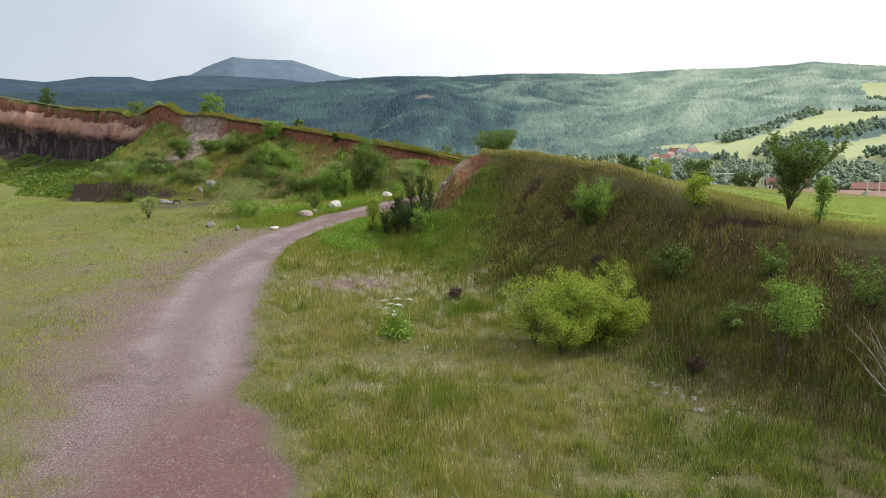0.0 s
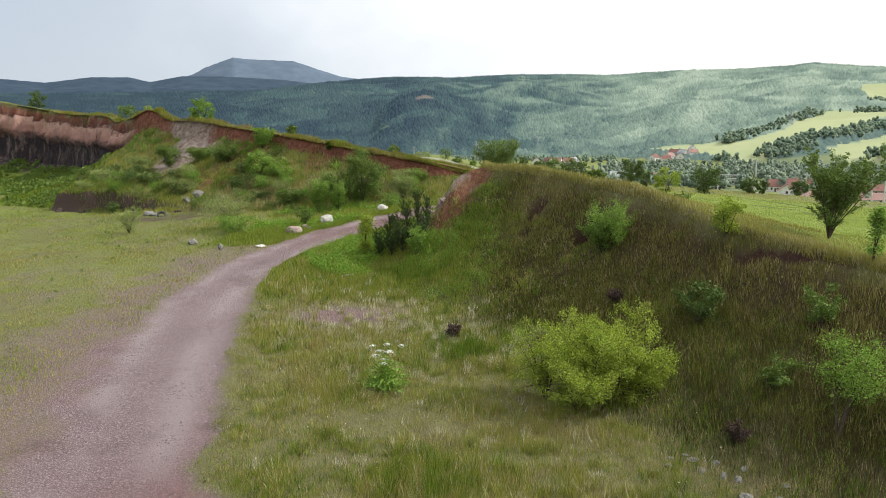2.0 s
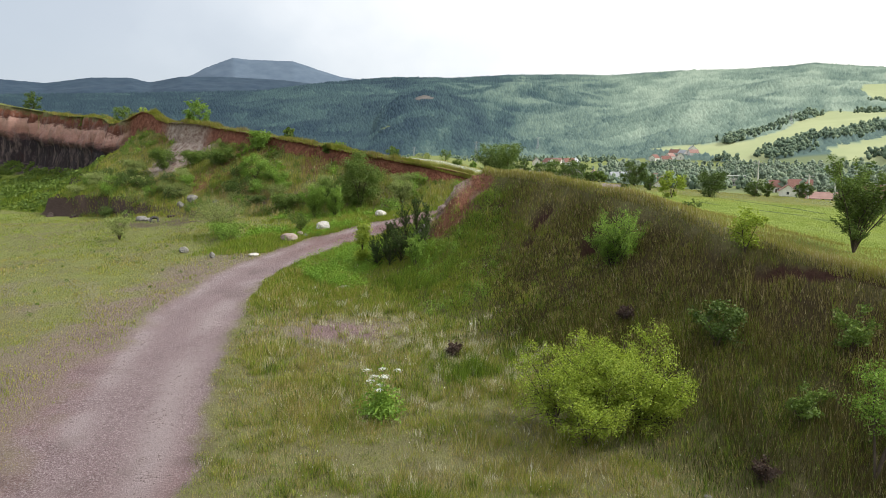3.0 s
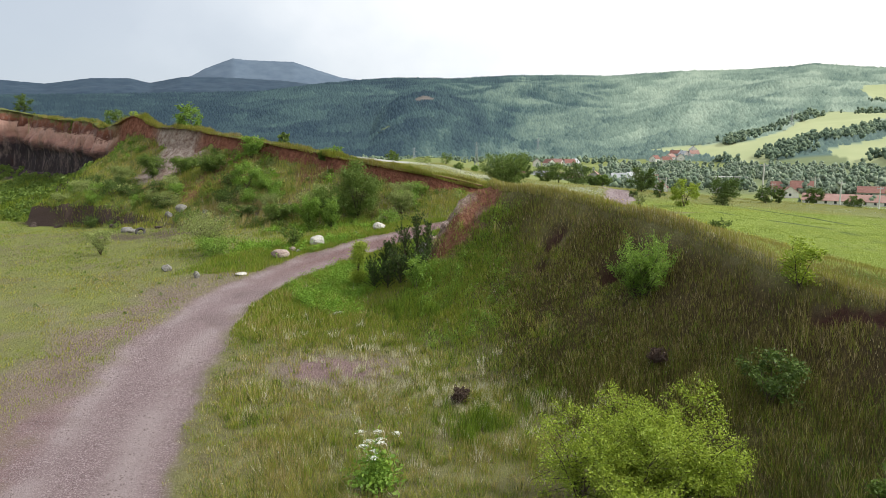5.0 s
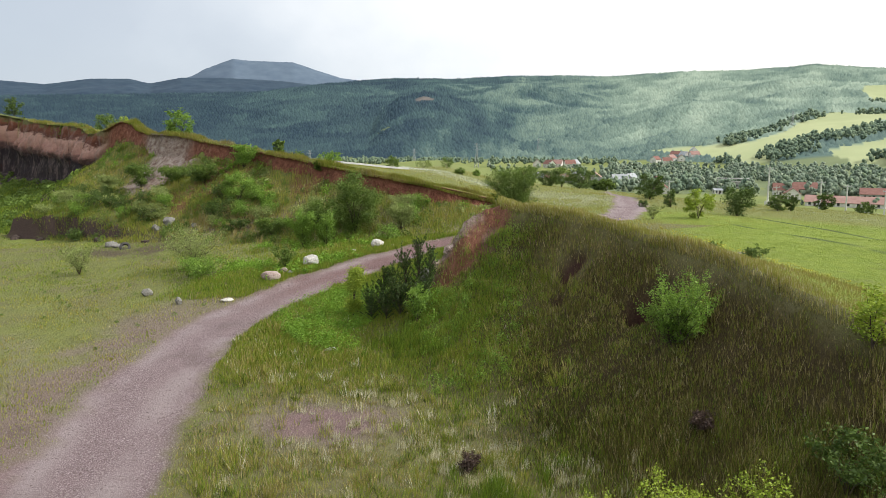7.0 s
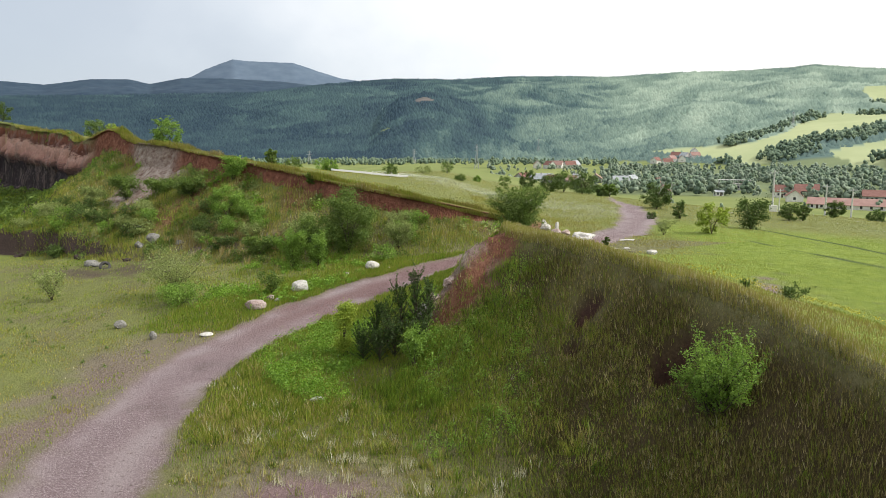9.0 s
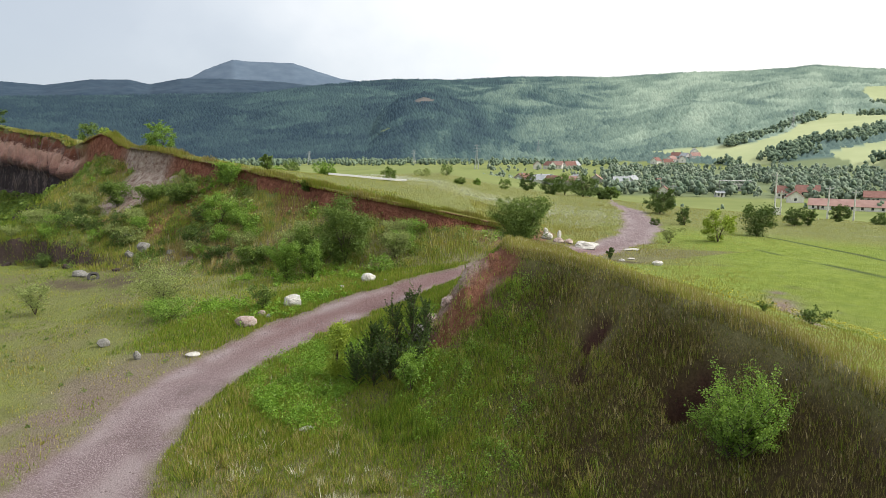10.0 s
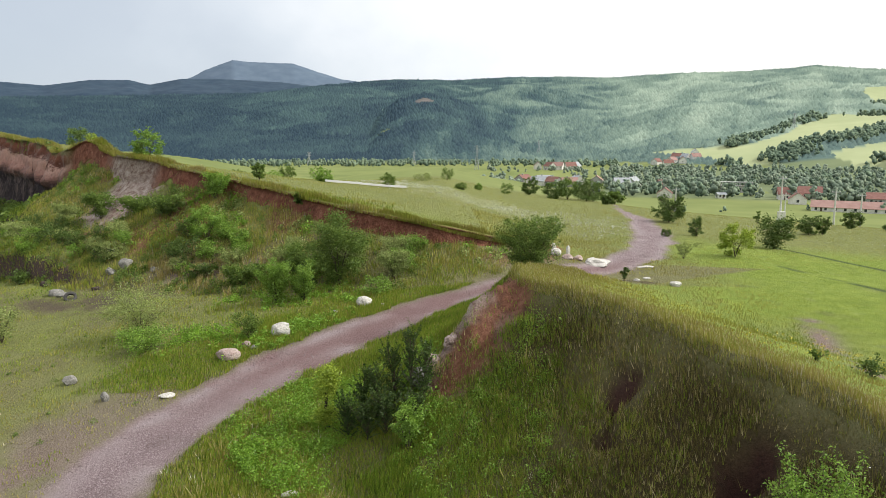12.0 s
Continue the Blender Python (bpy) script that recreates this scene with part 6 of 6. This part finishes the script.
def zone_plateau():
    rng = grass_rng
    x, y = strewn(rng, 600000, -4, 34, 12, 66, 1.1)
    _, track, cliff, fall, su, d, s, _ = near_ground(x, y)
    thick = tufted(x, y, 251)
    keep = (track < 0.4) & (((s > 0.1) & (x > 1.6)) | ((y > 44) & (x > 2))) & (fall < 0.02) & (su < 0.01) & (rng.random(len(x)) < np.clip(0.3 + thick, 0, 1)) & (np.abs(along(x, y, FURROWS[0])[0]) > 0.3) & (np.abs(along(x, y, FURROWS[1])[0]) > 0.3) & (np.abs(along(x, y, [(12.6, 36.5), (11.3, 33.4), (9.8, 29.8), (9.0, 27.3)])[0]) > 0.5 * rng.random(len(x)))
    x, y, thick = x[keep][:125000], y[keep][:125000], thick[keep][:125000]
    n = len(x)
    patch = value_noise(x, y, 4.0, 255)
    height = (0.05 + 0.09 * thick) * (0.5 + rng.random(n)) * (1 - 0.6 * ramp(9, 14, x))
    tone = 0.58 + 0.10 * patch - 0.34 * ramp(3.5, 7.5, s[keep][:125000]) + rng.normal(0, 0.06, n)
    blades("meadow_grass", x, y, height, 0.012 * far_wide(x, y), tone, (0.05, 0), rng, "fresh green meadow grass")


def zone_far():
    rng = grass_rng
    x, y = strewn(rng, 500000, -60, 75, 42, 128, 1.2)
    _, track, cliff, fall, su, d, s, _ = near_ground(x, y)
    keep = (track < 0.4) & ((d > 0.05) | (y > 66)) & (fall < 0.02) & (rng.random(len(x)) < np.clip(0.3 + tufted(x, y, 261), 0, 1))
    x, y = x[keep][:72000], y[keep][:72000]
    n = len(x)
    patch = value_noise(x, y, 9.0, 265)
    height = 0.11 * (0.4 + rng.random(n)) * (1 + 0.3 * patch)
    tone = 0.52 + 0.12 * patch - 0.16 * ramp(10, 16, x) * ramp(62, 52, y) + rng.normal(0, 0.06, n)
    blades("far_meadow_grass", x, y, height, 0.013 * far_wide(x, y), tone, (0.05, 0), rng, "fresh green grass of the wide meadow")


def zone_bank():
    rng = grass_rng
    x, y = strewn(rng, 700000, -62, 4, 36, 80, 0.8)
    _, track, cliff, fall, su, d, s, _ = near_ground(x, y)
    thick = tufted(x, y, 271)
    ashy = np.maximum(1.2 * scar_at(x, y), 0.85 * bare_at(x, y))
    red = ramp(0.25, 0.6, value_noise(x, y, 4.0, 273)) * ramp(-8, -12, -x)
    keep = (fall > 0.02) & ((cliff < 0.25) | ((x > -25) & (rng.random(len(x)) < 0.25 + 0.6 * (value_noise(x, y, 2.4, 52) + 0.5 * ramp(-6, -2, x) < 0.15)))) & (track < 0.2) & (rng.random(len(x)) < np.clip(thick + 0.05, 0, 1) * (1 - np.clip(ashy, 0, 1)) * (1 - 0.5 * red))
    x, y, thick, fall = x[keep][:145000], y[keep][:145000], thick[keep][:145000], fall[keep][:145000]
    n = len(x)
    patch = value_noise(x, y, 3.0, 275)
    height = (0.10 + 0.20 * thick) * (0.4 + rng.random(n))
    left = ramp(-26, -30, x)
    tone = 0.46 + 0.26 * patch * (1 - left) - 0.30 * left + rng.normal(0, 0.14, n)
    blades("bank_grass", x, y, height, 0.012 * far_wide(x, y), tone, (0.02, -0.08), rng, "tall weeds and grass on the slope of the bank")


def zone_lip():
    rng = grass_rng
    u = rng.random(120000) ** 1.2 * (len(BANK) - 3.001) + 0.8
    i, fr = u.astype(int), u % 1
    line = np.array(BANK)
    x = line[i, 0] * (1 - fr) + line[i + 1, 0] * fr + rng.normal(0, 1, len(u)) * 0.7
    y = line[i, 1] * (1 - fr) + line[i + 1, 1] * fr + rng.normal(0, 1, len(u)) * 0.7
    d = near_ground(x, y)[5]
    clump = value_noise(x, y, 0.9, 287) + 0.6 * value_noise(x, y, 0.35, 288)
    keep = (d > -0.42) & (d < 1.4) & (rng.random(len(x)) < 0.35 + 0.7 * clump)
    x, y, d = x[keep][:75000], y[keep][:75000], d[keep][:75000]
    over = np.clip(0.45 - d, 0, 1)
    stand = land(x + 0.64 * over, y + 0.77 * over)[0] - 0.10 * np.clip(-d, 0, 1)
    n = len(x)
    height = (0.20 + 0.26 * np.clip(value_noise(x, y, 0.9, 287), -0.5, 1)) * (0.4 + rng.random(n))
    tone = 0.56 + 0.22 * value_noise(x, y, 1.2, 285) + rng.normal(0, 0.12, n)
    blades("crest_grass", x, y, height, 0.011 * far_wide(x, y), tone, (0.12, -0.45), rng, "yellowish grass hanging over the edge of the bank", stand=stand)


def tufts(name, label, count, spots, spread, height, tone, per=38, width=0.012):
    """Loose clumps of taller stalks round the given spots."""
    rng = grass_rng
    spots = np.array(spots)
    k = rng.integers(0, len(spots), count)
    cx, cy = spots[k, 0] + rng.normal(0, 1, count) * spread, spots[k, 1] + rng.normal(0, 1, count) * spread
    x = np.repeat(cx, per) + rng.normal(0, 0.07, count * per)
    y = np.repeat(cy, per) + rng.normal(0, 0.07, count * per)
    keep = near_ground(x, y)[1] < 0.3
    x, y = x[keep], y[keep]
    n = len(x)
    blades(name, x, y, height * (0.5 + 0.7 * rng.random(n)), width * far_wide(x, y), tone + rng.normal(0, 0.07, n), (0.08, 0), rng, label, bend=0.5)


def weeds(name, label, count, x0, x1, y0, y1, leaf, high, mat, test):
    """Low leafy weeds: clumps of leaves, thickest in patches, over a stretch of ground."""
    rng = grass_rng
    per = 46
    clumps = count // per
    x, y = x0 + (x1 - x0) * rng.random(clumps * 12), y0 + (y1 - y0) * rng.random(clumps * 12)
    keep = test(x, y) & (rng.random(len(x)) < np.clip(0.25 + 1.1 * value_noise(x, y, 1.3 + 8 * leaf, 300), 0, 1))
    x, y = x[keep][:clumps], y[keep][:clumps]
    n = len(x)
    tall = np.repeat(high * (0.35 + 0.75 * rng.random(n)), per)
    way = rng.normal(size=(n * per, 3))
    way /= np.linalg.norm(way, axis=1, keepdims=True)
    way *= rng.random((n * per, 1)) ** 0.4
    px, py = np.repeat(x, per) + way[:, 0] * tall * 0.75, np.repeat(y, per) + way[:, 1] * tall * 0.75
    pz = land(px, py)[0] + np.abs(way[:, 2]) * tall
    mesh = leaves(bpy.data.meshes.new(name), np.stack([px, py, pz], -1), leaf, rng)
    mesh.materials.append(mat)
    tagged(new(name, mesh), label, "weeds", kind="stuff")


def flowers(name, label, count, x, y, height, size, mat):
    rng = grass_rng
    z = land(x, y)[0] + height * (0.7 + 0.5 * rng.random(len(x)))
    mesh = leaves(bpy.data.meshes.new(name), np.stack([x, y, z], -1), size, rng, 1.0, 0.25)
    mesh.materials.append(mat)
    tagged(new(name, mesh), label, "flowers", kind="stuff")


zone_floor()
zone_left()
weeds("leafy_weeds", "low green weeds scattered over the short grass", 2600, -20, -8, 24, 42, 0.026, 0.16, M_LEAF_MID, lambda x, y: (near_ground(x, y)[1] < 0.1) & (near_ground(x, y)[3] < 0.02) & (ashes_at(x, y) < 0.2))
zone_spur()
zone_crest()
zone_plateau()
zone_far()


def zone_verge():
    """Fresh green grass along both sides of the upper track."""
    rng = grass_rng
    x, y = -11 + 13 * rng.random(420000), 24 + 18 * rng.random(420000)
    _, track, cliff, fall, su, d, s, _ = near_ground(x, y)
    c, half = along(x, y, TRACK, TRACK_HALF)
    out = np.abs(c) - half
    keep = (track < 0.25) & (fall < 0.1) & (rng.random(len(x)) < (0.2 + 0.8 * tufted(x, y, 343)) * np.where(c < 0, ramp(9.0, 4.0, out), ramp(4.2, 0.8, out + 1.2 * value_noise(x, y, 1.6, 341)))) & ((c < 0) | (y > 32.5)) & (s < -1.0) & (tip_at(x, y) < 0.3) & (rng.random(len(x)) < ramp(23.5, 28, y + 1.6 * value_noise(x, y, 1.8, 347)))
    x, y = x[keep][:110000], y[keep][:110000]
    n = len(x)
    tone = 0.27 + 0.12 * value_noise(x, y, 1.6, 345) + rng.normal(0, 0.09, n)
    tone = np.where(rng.random(n) < 0.06, 0.7, tone)
    blades("verge_grass", x, y, 0.14 * (0.4 + rng.random(n)), 0.012 * far_wide(x, y), tone, (0.05, 0), rng, "fresh green grass along the edges of the track")


zone_verge()
zone_bank()
zone_lip()
tufts("feather_grass", "pale feathery grass heads in dense clumps", 130, [(0.6, 20.8), (1.6, 20.4), (2.4, 19.6), (-0.6, 21.2), (-2.2, 23.9), (-1.6, 23.6), (-2.9, 21.9), (0.0, 21.8), (-1.8, 18.2), (-0.9, 14.0)], 0.75, 0.23, 0.92, 44, 0.010)
tufts("feather_grass", "pale dry grass clumps among stones", 90, [(4.4, 13.8), (5.2, 13.2), (5.9, 12.6), (3.2, 14.4), (6.5, 13.2)], 0.5, 0.18, 0.80, 24, 0.009)
tufts("green_grass_clumps", "deep green upright grass clumps", 120, [(0.5, 19.3), (1.0, 19.8), (-0.4, 12.8), (0.4, 13.4), (-0.3, 26.5), (-1.4, 27.4)], 0.45, 0.42, 0.14)
weeds("leafy_weeds", "bright green leafy weeds beside the track", 30000, -5.6, -0.4, 26.5, 32.5, 0.034, 0.45, M_WEED, lambda x, y: (near_ground(x, y)[1] < 0.1) & (y > 33 + (x + 5) * -1.2 - 4.5))
weeds("leafy_weeds", "green leafy weeds on the spur's flank", 12000, -0.8, 2.6, 24.5, 29.8, 0.026, 0.30, M_LEAF_FRESH, lambda x, y: (near_ground(x, y)[4] > 0.1) & (tip_at(x, y) < 0.2))
weeds("leafy_weeds", "green leafy weeds beside the track", 10000, -9.5, -3.5, 34.5, 42.5, 0.05, 0.4, M_WEED, lambda x, y: (near_ground(x, y)[1] < 0.1) & (along(x, y, TRACK)[0] > 1.2))
weeds("leafy_weeds", "dense green weeds on the slope under the cliff", 28000, -62, -28.3, 50, 86, 0.13, 0.55, M_LEAF_MID, lambda x, y: (near_ground(x, y)[3] > 0.02) & (near_ground(x, y)[2] < 0.2))
weeds("leafy_weeds", "green weeds on the slope of the bank", 30000, -27, 0, 40, 62, 0.05, 0.45, M_LEAF_MID, lambda x, y: (near_ground(x, y)[3] > 0.1) & (near_ground(x, y)[2] < 0.2) & (scar_at(x, y) < 0.3) & (bare_at(x, y) < 0.4))
tufts("dry_stalks", "fallen pale brown stalks on the bare soil of the bank", 130, [(-12.5, 46.2), (-11.2, 45.6), (-13.6, 46.6), (-10.2, 45.3), (-7.8, 45.2)], 0.7, 0.5, 0.76, 22)


def foot_weeds():
    """Clumps of weeds in gaps along the foot of the bare face."""
    for n, (label, mat) in enumerate((("green weeds along the foot of the red face", M_WEED), ("pale weeds along the foot of the red face", M_LEAF_GREY))):
        weeds("leafy_weeds", label, 11000, -27, 4, 42, 64, 0.085, 0.55, mat, lambda x, y: (near_ground(x, y)[5] < -0.7 - 0.3 * n) & (near_ground(x, y)[5] > -2.6) & (scar_at(x, y) < 0.2) & (value_noise(x, y, 2.2, 331 + n) > 0.0))


foot_weeds()


def flower_bands():
    rng = grass_rng
    u, v = rng.random(15000), rng.normal(0, 1, 15000)
    x, y = -8 + 22 * u + v * 1.2, 92 - 34 * u + v * 4.5
    keep = (near_ground(x, y)[1] < 0.2) & (near_ground(x, y)[5] > 0.3) & (rng.random(len(x)) < tufted(x, y, 311))
    flowers("daisies", "white daisies in a wide band on the meadow", 0, x[keep], y[keep], 0.20, 0.05, M_PETAL)
    x, y = 22 + 40 * rng.random(5000), 55 + 35 * rng.random(5000)
    keep = value_noise(x, y * 2.5, 7.0, 313) > 0.42
    flowers("daisies", "white daisies in patches on the meadow", 0, x[keep], y[keep], 0.20, 0.06, M_PETAL)
    x, y = 4 + 8 * rng.random(2600), 26 + 16 * rng.random(2600)
    keep = (near_ground(x, y)[6] > 0.8) & (value_noise(x, y, 2.5, 315) > -0.05) & (near_ground(x, y)[1] < 0.2)
    flowers("yellow_flowers", "small yellow flowers in the meadow grass", 0, x[keep], y[keep], 0.2, 0.032, M_PETAL_YELLOW)
    x, y = -5 + 11 * rng.random(700), 7 + 16 * rng.random(700)
    keep = (near_ground(x, y)[1] < 0.1) & (value_noise(x, y, 1.5, 317) > 0.1)
    flowers("daisies", "scattered small white flowers in the grass", 0, x[keep], y[keep], 0.2, 0.022, M_PETAL)


flower_bands()


def pebbles():
    """Loose grit on the track: small eight-sided stones."""
    rng = np.random.default_rng(91)
    x, y = strewn(rng, 26000, -10, 0, 6.5, 36, 1.5)
    track = near_ground(x, y)[1]
    keep = rng.random(len(x)) < np.clip(track, 0, 1) * (0.35 + 0.65 * (value_noise(x, y, 0.9, 321) > 0))
    x, y = x[keep][:10000], y[keep][:10000]
    n = len(x)
    size = 0.006 + 0.014 * rng.random(n) ** 3 + 0.0007 * np.hypot(x, y - 4)
    z = land(x, y)[0]
    corners = np.array([(1, 0, 0), (0, 1, 0), (-1, 0, 0), (0, -1, 0), (0, 0, 0.8), (0, 0, -0.3)], float)
    shape = corners[None] * (0.6 + 0.8 * rng.random((n, 6, 1))) * size[:, None, None] + np.stack([x, y, z], -1)[:, None]
    tri = np.array([(0, 1, 4), (1, 2, 4), (2, 3, 4), (3, 0, 4)])
    mesh = bpy.data.meshes.new("track_grit")
    quick_mesh(mesh, shape.reshape(-1, 3), (np.arange(n)[:, None, None] * 6 + tri[None]).reshape(-1, 3))
    mesh.materials.append(M_GRIT)
    tagged(new("track_grit", mesh), "loose pale and reddish grit on the track", "gravel", kind="stuff")


pebbles()
